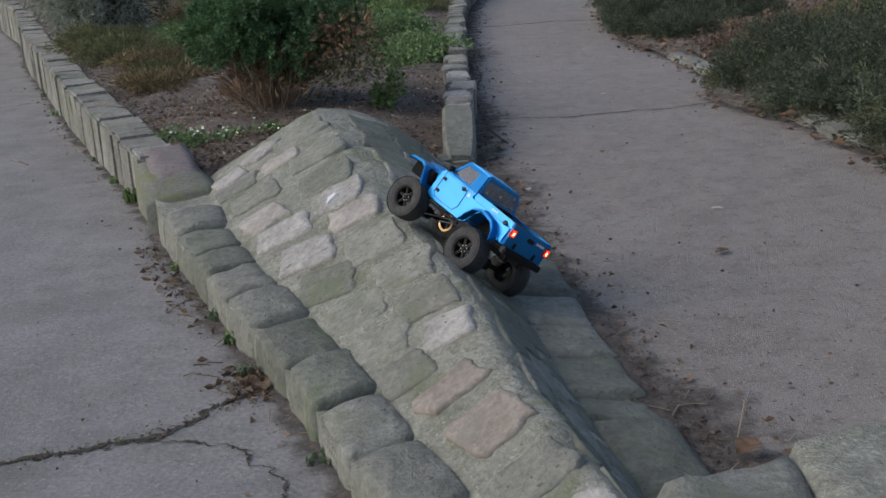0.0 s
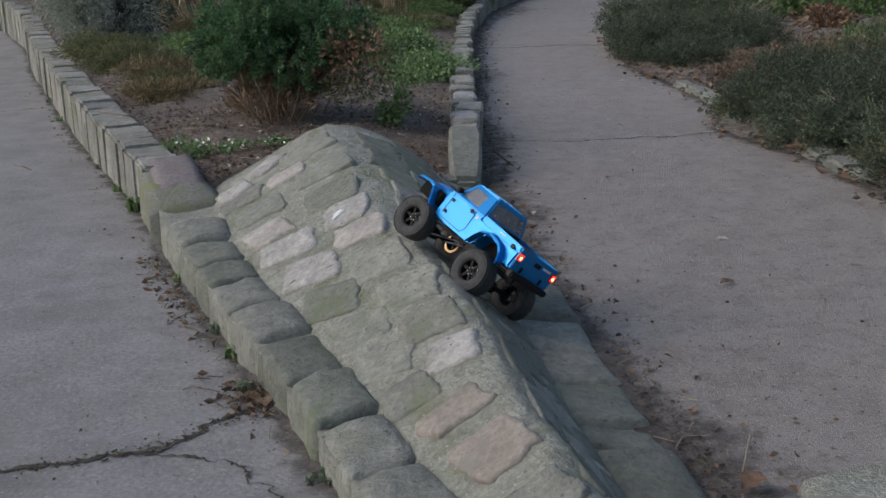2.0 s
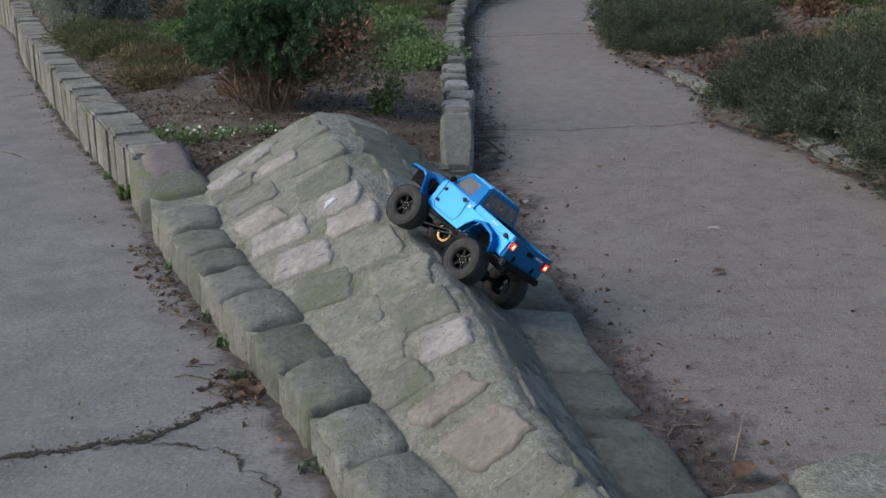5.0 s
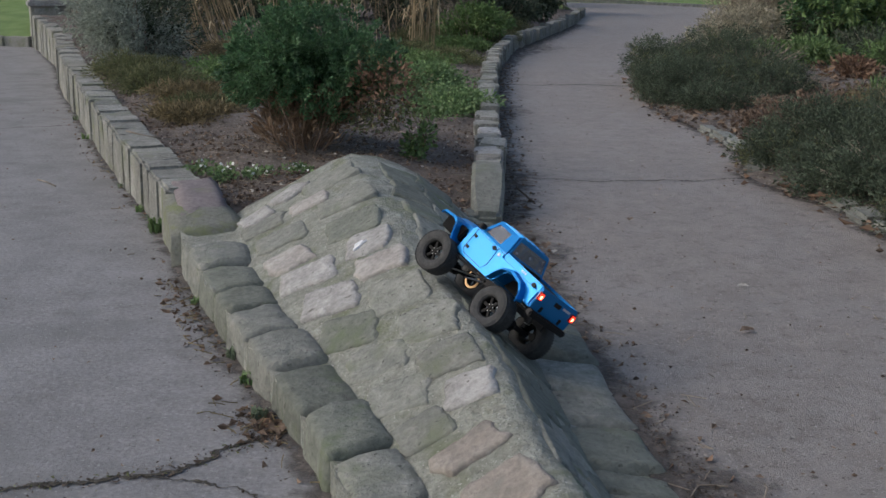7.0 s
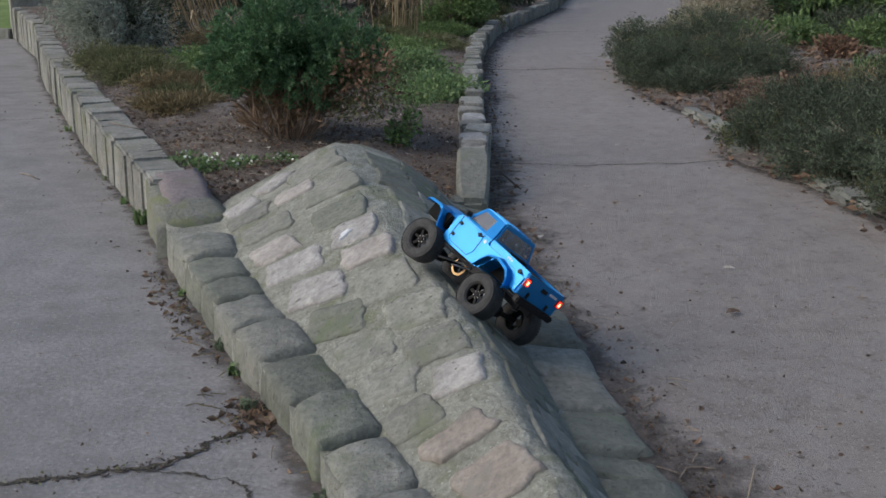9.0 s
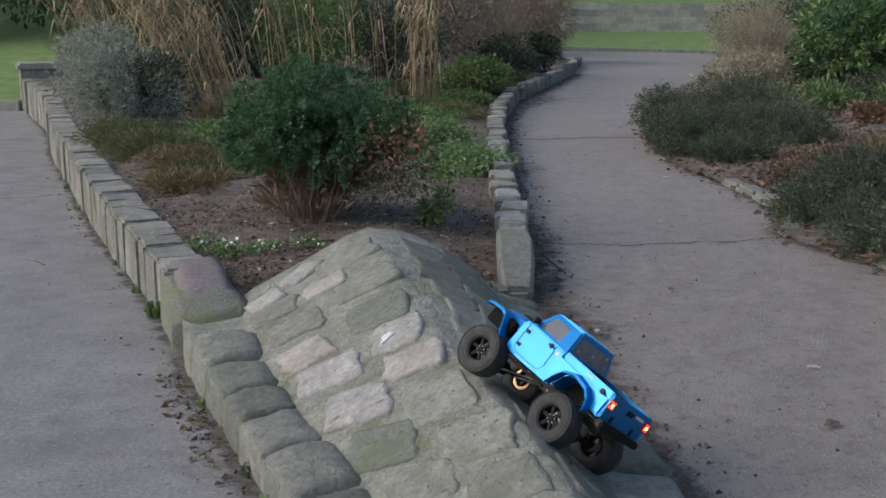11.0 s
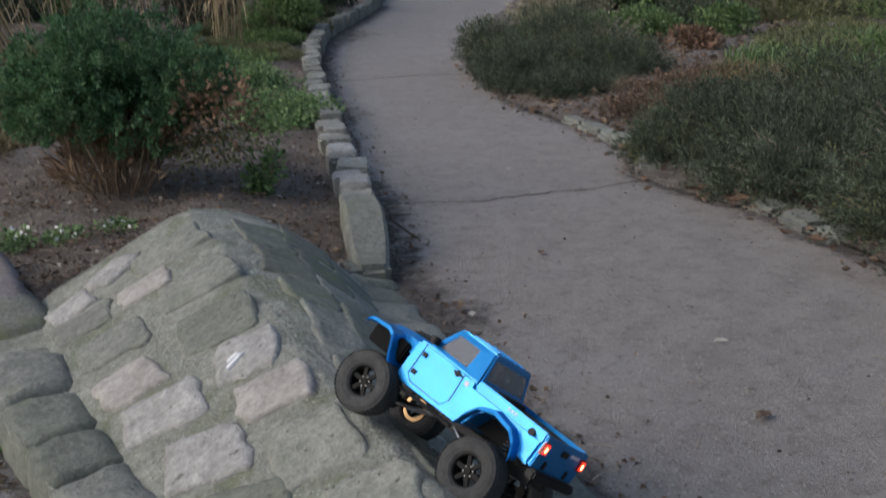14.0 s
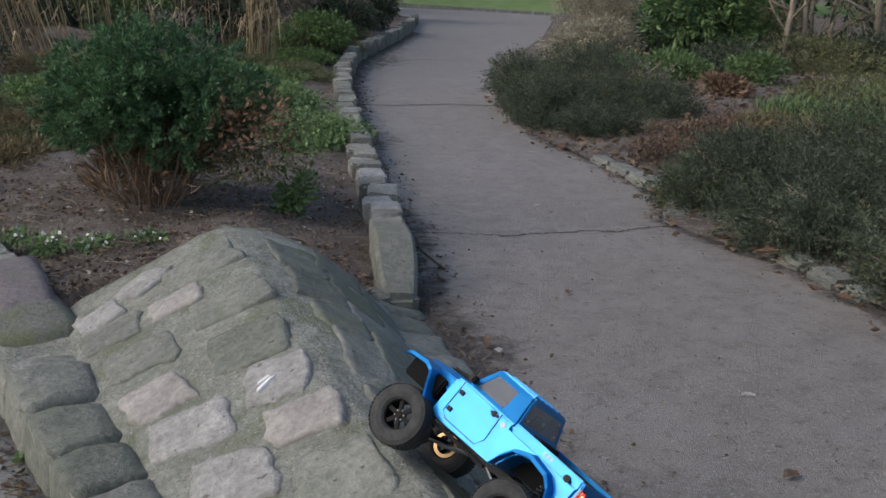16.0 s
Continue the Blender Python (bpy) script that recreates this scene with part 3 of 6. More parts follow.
bed_wall = thing("stone_wall", "low mossy wall of upright grey stones beside the concrete path", "stone wall", kind="structure")
y, k = 4.5, 0
while y < 17.0:
    l = rng.choice((0.16, 0.2, 0.24, 0.28, 0.33))
    me = block_mesh(l * 0.99, 0.2 + rng.uniform(-0.016, 0.014), 0.3 + 0.13 - left_z(y) + rng.uniform(-0.006, 0.006) - 0.004 * (y - 4), k + 1, chamfer=0.07, uneven=0.8)
    slope = math.degrees(math.atan2(wall_x(y + 0.5) - wall_x(y - 0.3), 0.8))
    part("stone", me, WALLSTONE, bed_wall, m=Matrix.Translation((wall_x(y) + 0.1 + rng.uniform(-0.007, 0.007), y, left_z(y) - 0.3)) @ pose(0, 0, 0, rng.uniform(-0.4, 0.4), rng.uniform(-0.8, 0.8), -slope + rng.uniform(-1, 1)))
    y += l * math.cos(radians(slope))
    k += 1
core = Shape()
for y in steps(4.5, 17.0, 0.25):
    core.v += [(wall_x(y) + a, y, z) for a, z in ((0.001, left_z(y) - 0.3), (0.001, 0.108 - 0.004 * (y - 4)), (0.195, 0.108 - 0.004 * (y - 4)), (0.19, left_z(y) - 0.3))]
core.v = [tuple(Vector(q) + 0.006 * noise.noise_vector(Vector(q) * 9)) for q in core.v]
core.f = [(4 * j + i, 4 * j + i + 1, 4 * j + i + 5, 4 * j + i + 4) for j in range(50) for i in range(3)]
part("mortar_core", core, STONE_MOSSY, bed_wall, "mossy mortar in the joints")


def end_stone():
    """The wedge that leads from the wall's end down to the ridge's foot, and the purple stone bedded in its slope."""
    def wedge(t0, t1, q0, q1, lift, seed, deep_z):
        s = Shape()
        for j, t in enumerate(steps(t0, t1, (t1 - t0) / 10)):
            left = Vector((-1.385, 4.52, 0)).lerp(Vector((-1.15, 3.86, 0)), t)
            right = Vector((-1.17, 4.6, 0)).lerp(Vector((-0.88, 4.0, 0)), t)
            top = 0.128 - 0.095 * t
            for i in range(9):
                q = q0 + (q1 - q0) * (i - 1) / 6
                rim = i in (0, 8) or j in (0, 10)
                soft = i in (1, 7) or j in (1, 9)
                p = left.lerp(right, min(max(q, q0), q1)) + Vector((0, 0, deep_z if rim else top + lift + 0.02 * q - (0.012 if soft else 0)))
                s.v.append(tuple(p + 0.02 * noise.noise_vector(p * 5 + Vector((seed, 0, 0))) + 0.006 * noise.noise_vector(p * 21)))
        s.f = [(j * 9 + i, j * 9 + i + 1, (j + 1) * 9 + i + 1, (j + 1) * 9 + i) for j in range(10) for i in range(8)]
        return s
    part("cap_stone", wedge(0.03, 0.74, 0.16, 0.92, 0.02, 4, 0.0), STONE_PURPLE, bed_wall, "purple-grey stone bedded in the wall's sloping end", smooth=True)
    return part("end_stone", wedge(0, 1, 0, 1, 0.0, 0, -0.3), STONE_MOSSY, bed_wall, "sloping wedge stone stained with yellow-green moss", smooth=True)


end_stone()
bed_kerb = thing("stone_kerb", "curving kerb of squared pale stones beside the tarmac path", "kerb", kind="structure")
y, k = 4.86, 0
while y < 23.0:
    l = rng.choice((0.17, 0.2, 0.24, 0.2)) * (1 if y < 12 else 1.5)
    slope = math.degrees(math.atan2(kerb_x(y + 0.5) - kerb_x(y - 0.4), 0.9))
    me = block_mesh(l * 0.9, 0.13 + rng.uniform(-0.012, 0.015), 0.3 + rng.uniform(-0.022, 0.02), k + 90, chamfer=0.07)
    part("stone", me, rng.choice((WALLSTONE, WALLSTONE, STONE_LIGHT if y < 6 else WALLSTONE)), bed_kerb, m=Matrix.Translation((kerb_x(y) - 0.07 + rng.uniform(-0.012, 0.012), y + l / 2, -0.12)) @ pose(0, 0, 0, rng.uniform(-2, 2), rng.uniform(-3, 3), -slope + rng.uniform(-4, 4)))
    y += l * math.cos(radians(slope))
    k += 1


def end_block():
    s = Shape()
    for t in (0, 0.06, 0.15, 0.3, 0.45, 0.57, 0.64, 0.8, 1):
        y = 4.36 + 0.5 * t
        top = float(np.interp(t, (0, 0.1, 0.5, 0.6, 0.64, 1), (0.03, 0.075, 0.175, 0.194, 0.198, 0.2)))
        w = float(np.interp(t, (0, 0.3, 1), (0.1, 0.145, 0.145)))
        for q, z in ((0, -0.2), (0, top - 0.016), (0.1, top), (0.5, top + 0.003), (0.9, top), (1, top - 0.016), (1, -0.2)):
            p = Vector((0.075 + (q - 0.5) * w, y, z))
            s.v.append(tuple(p + 0.01 * noise.noise_vector(p * 8)))
    s.f = [(j * 7 + i, j * 7 + i + 1, (j + 1) * 7 + i + 1, (j + 1) * 7 + i) for j in range(8) for i in range(6)]
    s.f += [tuple(range(7)), tuple(reversed(range(56, 63)))]
    ob = part("end_stone", s, STONE, bed_kerb, "rounded kerb end stone, mossy at its foot", smooth=True)
    ob.data.set_sharp_from_angle(angle=radians(26))
    return ob


end_block()
part("mossy_foot", block_mesh(0.1, 0.125, 0.13, 91, chamfer=0.25), STONE_MOSSY, bed_kerb, "yellow-green mossy foot of the end stone", m=Matrix.Translation((0.072, 4.37, -0.045)))
part("foot_stone", block_mesh(0.18, 0.18, 0.12, 88, chamfer=0.2), STONE_MOSSY, bed_kerb, "small mossy stone wedged against the ridge", m=Matrix.Translation((-0.03, 4.36, -0.05)) @ pose(0, 0, 0, 0, 0, 20))


# ---- plants ----
def leaves(points, ways, size, seed, wide=0.5, fold=0.25, spread=0.7):
    """Small folded leaves at points, each pointing more or less along its way."""
    r = np.random.default_rng(seed)
    p, d = np.asarray(points, float), np.asarray(ways, float)
    n = len(p)
    d = d + spread * r.normal(size=(n, 3))
    d /= np.linalg.norm(d, axis=1, keepdims=True) + 1e-9
    side = np.cross(d, r.normal(size=(n, 3)))
    side /= np.linalg.norm(side, axis=1, keepdims=True) + 1e-9
    up = np.cross(side, d)
    l = size * r.uniform(0.6, 1.3, (n, 1))
    v = np.stack([p, p + d * l * 0.5 + side * l * wide * 0.5 + up * l * fold * 0.4, p + d * l, p + d * l * 0.5 - side * l * wide * 0.5 + up * l * fold * 0.4], 1).reshape(-1, 3)
    s = Shape()
    s.v = [tuple(q) for q in v.tolist()]
    s.f = [(4 * k, 4 * k + 1, 4 * k + 2) for k in range(n)] + [(4 * k, 4 * k + 2, 4 * k + 3) for k in range(n)]
    return s


def leaf_part(name, shape, material, parent, label=""):
    me = bpy.data.meshes.new(name)
    me.from_pydata(shape.v, [], shape.f)
    return tagged(part(name, me, material, parent, label), kind="stuff")


def cloud(c, radii, n, seed, lumps=7, shell=0.55, floor=None):
    """Points in the lumpy crown of a bush, and the ways out of it."""
    r = np.random.default_rng(seed)
    centres = [np.zeros(3)] + [q / np.linalg.norm(q) * r.uniform(0.35, 0.62) for q in r.normal(size=(lumps, 3))]
    pts, ways = [], []
    while len(pts) < n:
        k = r.integers(len(centres))
        rad = 0.72 if k == 0 else r.uniform(0.38, 0.46)
        q = r.normal(size=3)
        q /= np.linalg.norm(q)
        p = centres[k] + q * rad * (1 - shell * r.random() ** 2)
        w = Vector(p * 3.1 + seed)
        if noise.noise(w) < -0.28:
            continue
        g = np.array(c) + p * radii
        if floor is not None and g[2] < floor:
            continue
        pts.append(g)
        ways.append(q * 0.7 + p)
    return pts, ways


def twiggy(c, top, n, seed, reach, r0=0.008, name="stem", bend=0.3):
    """Stems that rise from a foot at c and spread to a height."""
    q = random.Random(seed)
    s = Shape()
    for _ in range(n):
        a, d = q.uniform(0, 6.28), reach * q.uniform(0.25, 1)
        end = Vector((c[0] + math.cos(a) * d, c[1] + math.sin(a) * d, c[2] + top * q.uniform(0.7, 1.05)))
        foot = Vector(c) + Vector((math.cos(a), math.sin(a), 0)) * q.uniform(0, 0.2) * reach
        mid = foot.lerp(end, 0.5) + Vector((q.uniform(-1, 1), q.uniform(-1, 1), 0.4)) * bend * reach * 0.4
        rr = r0 * q.uniform(0.5, 1.2)
        s.tube([foot, foot.lerp(mid, 0.6), mid.lerp(end, 0.35), end], [rr, rr * 0.8, rr * 0.55, rr * 0.25], 5, False)
    return s


def bush(name, c, radii, n, size, material, seed, label, category="bush", stems=14, stem_mat=None, foot=None, lumps=7, wide=0.5, floor=None, group="", spread=0.7, shell=0.55):
    t = thing(name, label, category, group=group)
    pts, ways = cloud(c, np.array(radii), n, seed, lumps, shell, floor)
    leaf_part("foliage", leaves(pts, ways, size, seed, wide, spread=spread), material, t)
    if stems:
        foot = foot or (c[0], c[1], c[2] - radii[2] * 1.1)
        tagged(part("branchwork", twiggy(foot, c[2] - foot[2] + radii[2] * 0.5, stems, seed, max(radii[0], radii[1]) * 0.8), stem_mat or BARK, t, "bare brown stems"), kind="stuff")
    return t


def sprigs(c, radii, n, per, reach, size, seed, lumps, shell=0.4, floor=None, up=0.3, wide=0.45, spread=0.55):
    """Leaves in many small sprigs, each a short shoot with its leaves set round it."""
    r = np.random.default_rng(seed + 1)
    roots, ways = cloud(c, np.array(radii), n, seed, lumps, shell, floor)
    pts, outs = [], []
    for p, w in zip(roots, ways):
        w = np.asarray(w) + r.normal(size=3) * 0.35 + (0, 0, up)
        w = w / (np.linalg.norm(w) + 1e-9)
        l = reach * r.uniform(0.5, 1.3)
        for f in r.random(per) ** 0.7:
            o = r.normal(size=3)
            o -= w * o.dot(w)
            o /= np.linalg.norm(o) + 1e-9
            pts.append(p + w * l * (f - 0.4) + o * 0.12 * reach)
            outs.append(w * (0.25 + 0.8 * f) + o * (1.1 - 0.7 * f))
    return leaves(pts, outs, size, seed, wide, spread=spread * 0.5)


# the clipped evergreen behind the ridge
evergreen = bush("evergreen_bush", (-0.85, 5.48, 0.575), (0.5, 0.46, 0.3), 9000, 0.024, EVERGREEN, 3, "dense dark green evergreen bush with bare brown stems", stems=0, lumps=30, shell=0.6)
leaf_part("sprig_leaves", sprigs((-0.85, 5.48, 0.575), (0.53, 0.49, 0.33), 1700, 32, 0.06, 0.022, 3, 30, 0.3, None, 0.25, 0.42), EVERGREEN, evergreen)
tagged(part("branchwork", twiggy((-0.84, 5.34, 0.1), 0.3, 70, 3, 0.24, 0.0024), BARK, evergreen, "bare brown stems"), kind="stuff")
q = random.Random(8)
for k in range(9):
    a, d = 0.7 * k, q.uniform(0.03, 0.1)
    foot = Vector((-0.86 + d * math.cos(a), 5.3 + d * math.sin(a), 0.08))
    part("stem", Shape().tube([foot, foot + Vector((math.cos(a) * 0.07 + q.uniform(-0.04, 0.04), math.sin(a) * 0.07 + q.uniform(-0.04, 0.04), 0.16)), foot + Vector((math.cos(a) * 0.14, math.sin(a) * 0.14, 0.33))], [0.0065, 0.0045, 0.0025], 6), BARK, evergreen, smooth=True)
pts, ways = cloud((-0.85, 5.33, 0.27), np.array((0.34, 0.3, 0.2)), 1300, 78, 9)
leaf_part("dry_tangle", leaves(pts, [(w[0], w[1], abs(w[2]) + 0.6) for w in ways], 0.09, 6, 0.06), DRYSTALK, evergreen, "tangle of dry brown twigs under the crown")
pts, ways = cloud((-0.44, 5.2, 0.46), np.array((0.27, 0.22, 0.25)), 1500, 77, 14, 0.9)
leaf_part("olive_patch", leaves(pts, ways, 0.024, 15, 0.5), OLIVE, evergreen, "thin olive-brown leaves at the crown's edge")
pts, ways = cloud((-0.46, 5.14, 0.48), np.array((0.22, 0.2, 0.22)), 420, 79, 9, 0.9)
leaf_part("dead_patch", leaves(pts, ways, 0.03, 5, 0.6), RUSTLEAF, evergreen, "patch of dry brown leaves")


def tuft(name, c, reach, n, high, material, seed, label, category="plant", width=0.006, lean=0.6, group=""):
    """A clump of grass blades."""
    q = np.random.default_rng(seed)
    s = Shape()
    for _ in range(n):
        a, d = q.uniform(0, 6.28), reach * math.sqrt(q.random())
        b = Vector((c[0] + math.cos(a) * d, c[1] + math.sin(a) * d, c[2]))
        l, a2 = high * q.uniform(0.5, 1.1), q.uniform(0, 6.28)
        out = Vector((math.cos(a2), math.sin(a2), 0)) * l * lean * q.uniform(0.2, 1)
        m, e = b + out * 0.35 + Vector((0, 0, l * 0.65)), b + out + Vector((0, 0, l * q.uniform(0.6, 1)))
        w = Vector((-math.sin(a2), math.cos(a2), 0)) * width * q.uniform(0.6, 1.2)
        s.add([b - w, b + w, m + w * 0.8, m - w * 0.8, e], [(0, 1, 2, 3), (3, 2, 4)])
    t = thing(name, label, category, group=group)
    leaf_part("grass", s, material, t)
    return t


def reeds(c, reach, n, high, seed, label, lean=(0.0, 0.0), width=0.012):
    """A stand of tall dry canes with hanging blades."""
    q = random.Random(seed)
    t = thing("reed_clump", label, "reeds", group="reeds in the bed")
    s, b = Shape(), Shape()
    for _ in range(n):
        a, d = q.uniform(0, 6.28), reach * math.sqrt(q.random())
        foot = Vector((c[0] + math.cos(a) * d, c[1] + math.sin(a) * d, c[2] - 0.02))
        h = high * q.uniform(0.6, 1.1)
        out = Vector((lean[0] * h + q.gauss(0, 0.12) * h, lean[1] * h + q.gauss(0, 0.1) * h, 0))
        mid, top = foot + out * 0.3 + Vector((0, 0, h * 0.5)), foot + out + Vector((0, 0, h))
        r = 0.006 * q.uniform(0.6, 1.2)
        s.tube([foot, mid, top], [r, r * 0.8, r * 0.4], 4, False)
        for _ in range(5):
            f = q.uniform(0.2, 0.95)
            p = foot.lerp(mid, f * 2) if f < 0.5 else mid.lerp(top, f * 2 - 1)
            aa, l = q.uniform(0, 6.28), q.uniform(0.25, 0.6)
            o = Vector((math.cos(aa), math.sin(aa), 0)) * l * 0.55
            w = Vector((-math.sin(aa), math.cos(aa), 0)) * width
            b.add([p - w * 0.5, p + w * 0.5, p + o * 0.6 + w + Vector((0, 0, l * 0.25)), p + o * 0.6 - w + Vector((0, 0, l * 0.25)), p + o + Vector((0, 0, -l * 0.25))], [(0, 1, 2, 3), (3, 2, 4)])
    tagged(part("cane_stand", s, REED, t, "pale dry canes"), kind="stuff")
    leaf_part("grass", b, REED, t)
    return t


reeds((-2.75, 11.4, 0.1), 0.45, 64, 2.1, 1, "tall stand of leaning pale dry reeds", (-0.55, 0.0), 0.008)
reeds((-2.0, 12.2, 0.1), 0.6, 18, 2.2, 2, "tall stand of pale dry reeds with hanging blades", (-0.25, 0.0), 0.008)
reeds((-0.64, 11.9, 0.1), 0.16, 26, 1.6, 3, "slim upright clump of pale dry reeds", (0.05, 0.0), 0.008)
reeds((-1.2, 12.6, 0.1), 0.3, 9, 1.9, 4, "thin clump of pale dry reeds", (-0.1, 0.0), 0.008)
reeds((-4.4, 14.0, 0.05), 0.8, 50, 2.3, 6, "tall stand of leaning pale dry reeds", (-0.3, 0.0), 0.009)
silver = bush("silver_shrub", (-3.02, 9.5, 0.5), (0.62, 0.6, 0.6), 12000, 0.05, SILVER, 5, "soft silver-grey shrub with fine drooping leaves", wide=0.16, stems=14, foot=(-3.0, 9.5, 0.05), lumps=14, spread=1.1, shell=0.7)
# Darker grey-green inner leaves stand in for the shade inside the shrub.
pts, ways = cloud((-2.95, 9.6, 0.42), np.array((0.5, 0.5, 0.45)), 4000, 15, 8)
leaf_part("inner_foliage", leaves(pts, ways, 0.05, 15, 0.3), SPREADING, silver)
MOUNDS = [(-2.35, 7.9, 0.42, 0.14, OLIVE), (-1.95, 7.2, 0.36, 0.1, DRYGRASS), (-1.72, 6.5, 0.3, 0.07, DRYGRASS), (-2.75, 8.6, 0.4, 0.16, OLIVE), (-1.5, 7.8, 0.4, 0.1, OLIVE), (-1.0, 8.0, 0.5, 0.12, MIDGREEN), (-2.0, 8.7, 0.5, 0.14, MIDGREEN), (-1.5, 9.6, 0.7, 0.16, OLIVE), (-0.7, 10.2, 0.5, 0.14, MIDGREEN), (-2.2, 10.3, 0.6, 0.15, DRYGRASS), (-0.35, 10.9, 0.4, 0.1, OLIVE), (-0.2, 12.6, 0.4, 0.12, MIDGREEN), (0.0, 14.0, 0.45, 0.14, OLIVE), (-0.9, 11.3, 0.5, 0.12, OLIVE), (-1.3, 10.6, 0.5, 0.14, MIDGREEN), (-0.6, 13.2, 0.5, 0.16, OLIVE), (0.4, 16.0, 0.4, 0.15, OLIVE), (-1.75, 6.9, 0.25, 0.06, OLIVE)]
for k, (x, y, r, h, mat) in enumerate(MOUNDS):
    bush("grass_tuft", (x, y, bed_z(x, y) + h * 0.35), (r * 1.25, r * 1.25, h), int(15000 * r), 0.05 if mat is not MIDGREEN else 0.03, mat, 130 + k, "low tangled olive and straw-coloured growth on the soil", "plant", 0, None, None, 14, 0.13 if mat is not MIDGREEN else 0.5, bed_z(x, y) - 0.02, "low growth in the bed", 1.2, 1.0)
bush("ground_cover", (-0.2, 7.5, 0.13), (0.4, 1.0, 0.12), 7500, 0.027, COVER, 8, "low fresh green ground cover spilling over the kerb", "ground cover", stems=0, wide=0.75, floor=0.08, lumps=22, spread=1.0, shell=0.9)
bush("ground_cover", (-0.42, 8.7, 0.18), (0.45, 0.9, 0.14), 7500, 0.027, COVER, 9, "low fresh green ground cover beside the bush", "ground cover", stems=0, wide=0.75, floor=0.08, lumps=22, spread=1.0, shell=0.9)
bush("leafy_weed", (-0.28, 5.35, 0.22), (0.11, 0.12, 0.14), 420, 0.035, MIDGREEN, 10, "small green sapling with sparse leaves in the soil", "plant", stems=6, foot=(-0.28, 5.35, 0.1))
for k, (x, y) in enumerate(((-1.14, 4.75), (-0.98, 4.74), (-0.82, 4.85), (-1.28, 4.85))):
    weed = bush("flowering_weed", (x, y, 0.13), (0.1, 0.09, 0.035), 170, 0.024, COVER, 20 + k, "low green weed with tiny white flowers", "plant", stems=0, wide=0.7, floor=0.07, group="flowering weeds behind the wall")
    pts, ways = cloud((x, y, 0.155), np.array((0.08, 0.07, 0.02)), 12, 40 + k, 4)
    leaf_part("flowers", leaves(pts, ways, 0.016, 60 + k, 0.9), FLOWER, weed, "tiny white flowers")
WEEDS = ((-1.4, 4.5, 0.13, 60), (-0.69, 2.86, 0.06, 30), (-0.6, 2.66, 0.06, 34), (-0.52, 2.42, 0.05, 26), (-1.62, 4.95, 0.05, 20), (-1.9, 5.55, 0.05, 24), (-2.72, 7.3, 0.06, 30), (-3.15, 8.3, 0.07, 30), (-0.95, 3.42, 0.04, 18), (-0.27, 1.9, 0.04, 16))
for k, (x, y, h, n) in enumerate(WEEDS):
    tuft("weed", (x, y, left_z(y)), 0.03, n // 2 + 4, h * 0.8, COVER if k % 2 == 0 else PALETIP, 80 + k, "small green weed at the foot of the stones", "weed", 0.007, 0.9, "weeds along the wall foot")

# shrubs on the far side of the tarmac path: x, y, z, radii
SHRUBS = [(1.85, 10.3, 0.2, 0.55, 0.8, 0.3), (2.5, 10.5, 0.26, 0.6, 0.8, 0.33), (1.8, 9.2, 0.14, 0.55, 0.65, 0.26), (2.4, 9.1, 0.16, 0.6, 0.7, 0.26), (1.95, 8.4, 0.08, 0.45, 0.5, 0.2), (2.1, 6.2, 0.14, 0.55, 0.6, 0.27),
          (2.7, 6.2, 0.26, 0.65, 0.7, 0.36), (2.1, 5.4, 0.14, 0.5, 0.6, 0.26), (2.7, 5.0, 0.26, 0.7, 0.8, 0.36), (2.3, 4.4, 0.16, 0.55, 0.6, 0.3), (3.4, 5.4, 0.3, 0.8, 0.9, 0.38), (2.5, 3.5, 0.2, 0.6, 0.6, 0.3), (1.78, 6.05, 0.06, 0.32, 0.4, 0.17), (1.9, 5.2, 0.07, 0.34, 0.4, 0.18), (2.05, 4.5, 0.08, 0.36, 0.4, 0.2), (2.15, 3.9, 0.08, 0.4, 0.4, 0.2), (1.65, 9.7, 0.08, 0.3, 0.5, 0.18), (1.62, 8.9, 0.06, 0.3, 0.4, 0.15)]
for k, (x, y, z, a, b, h) in enumerate(SHRUBS):
    shrub = bush("spreading_shrub", (x, y, z), (a * 0.94, b * 0.94, h * 0.9), int(9000 * a * b), 0.026, SPREADING, 50 + k, "low spreading grey-green shrub with small leaves and twigs", "shrub", 110, GREYBARK, (x + 0.1, y, 0.03), 18, 0.36, 0.02, "spreading shrubs by the path", 1.1, 0.9)
    leaf_part("twig_leaves", sprigs((x, y, z), (a, b, h), int(1700 * a * b) + 60, 28, 0.12, 0.021, 350 + k, 12, 0.35, 0.02, 0.35, 0.34), SPREADING, shrub)
    leaf_part("pale_growth", sprigs((x, y, z + 0.02), (a * 1.02, b * 1.02, h * 1.04), int(300 * a * b) + 12, 22, 0.13, 0.02, 750 + k, 9, 0.2, 0.05, 0.5, 0.3), OLIVE if k % 3 == 0 else PALETIP, shrub, "paler shoots at the outside")
for k, (x, y, z, a, b, h, n, mat) in enumerate(((3.5, 11.6, 0.24, 0.45, 0.5, 0.22, 2200, FRESH), (4.2, 11.2, 0.24, 0.4, 0.4, 0.22, 1600, FRESH), (3.75, 8.8, 0.2, 0.5, 0.6, 0.12, 1500, OLIVE), (4.6, 8.4, 0.26, 0.7, 0.7, 0.16, 2400, MIDGREEN), (3.2, 11.8, 0.2, 0.6, 0.5, 0.2, 1800, MIDGREEN))):
    bush("ground_cover", (x, y, z), (a, b, h), n, 0.06, mat, 90 + k, "bright green leafy ground cover under the trees", "ground cover", stems=0, floor=0.05, wide=0.4, lumps=10, group="green ground cover under the trees")
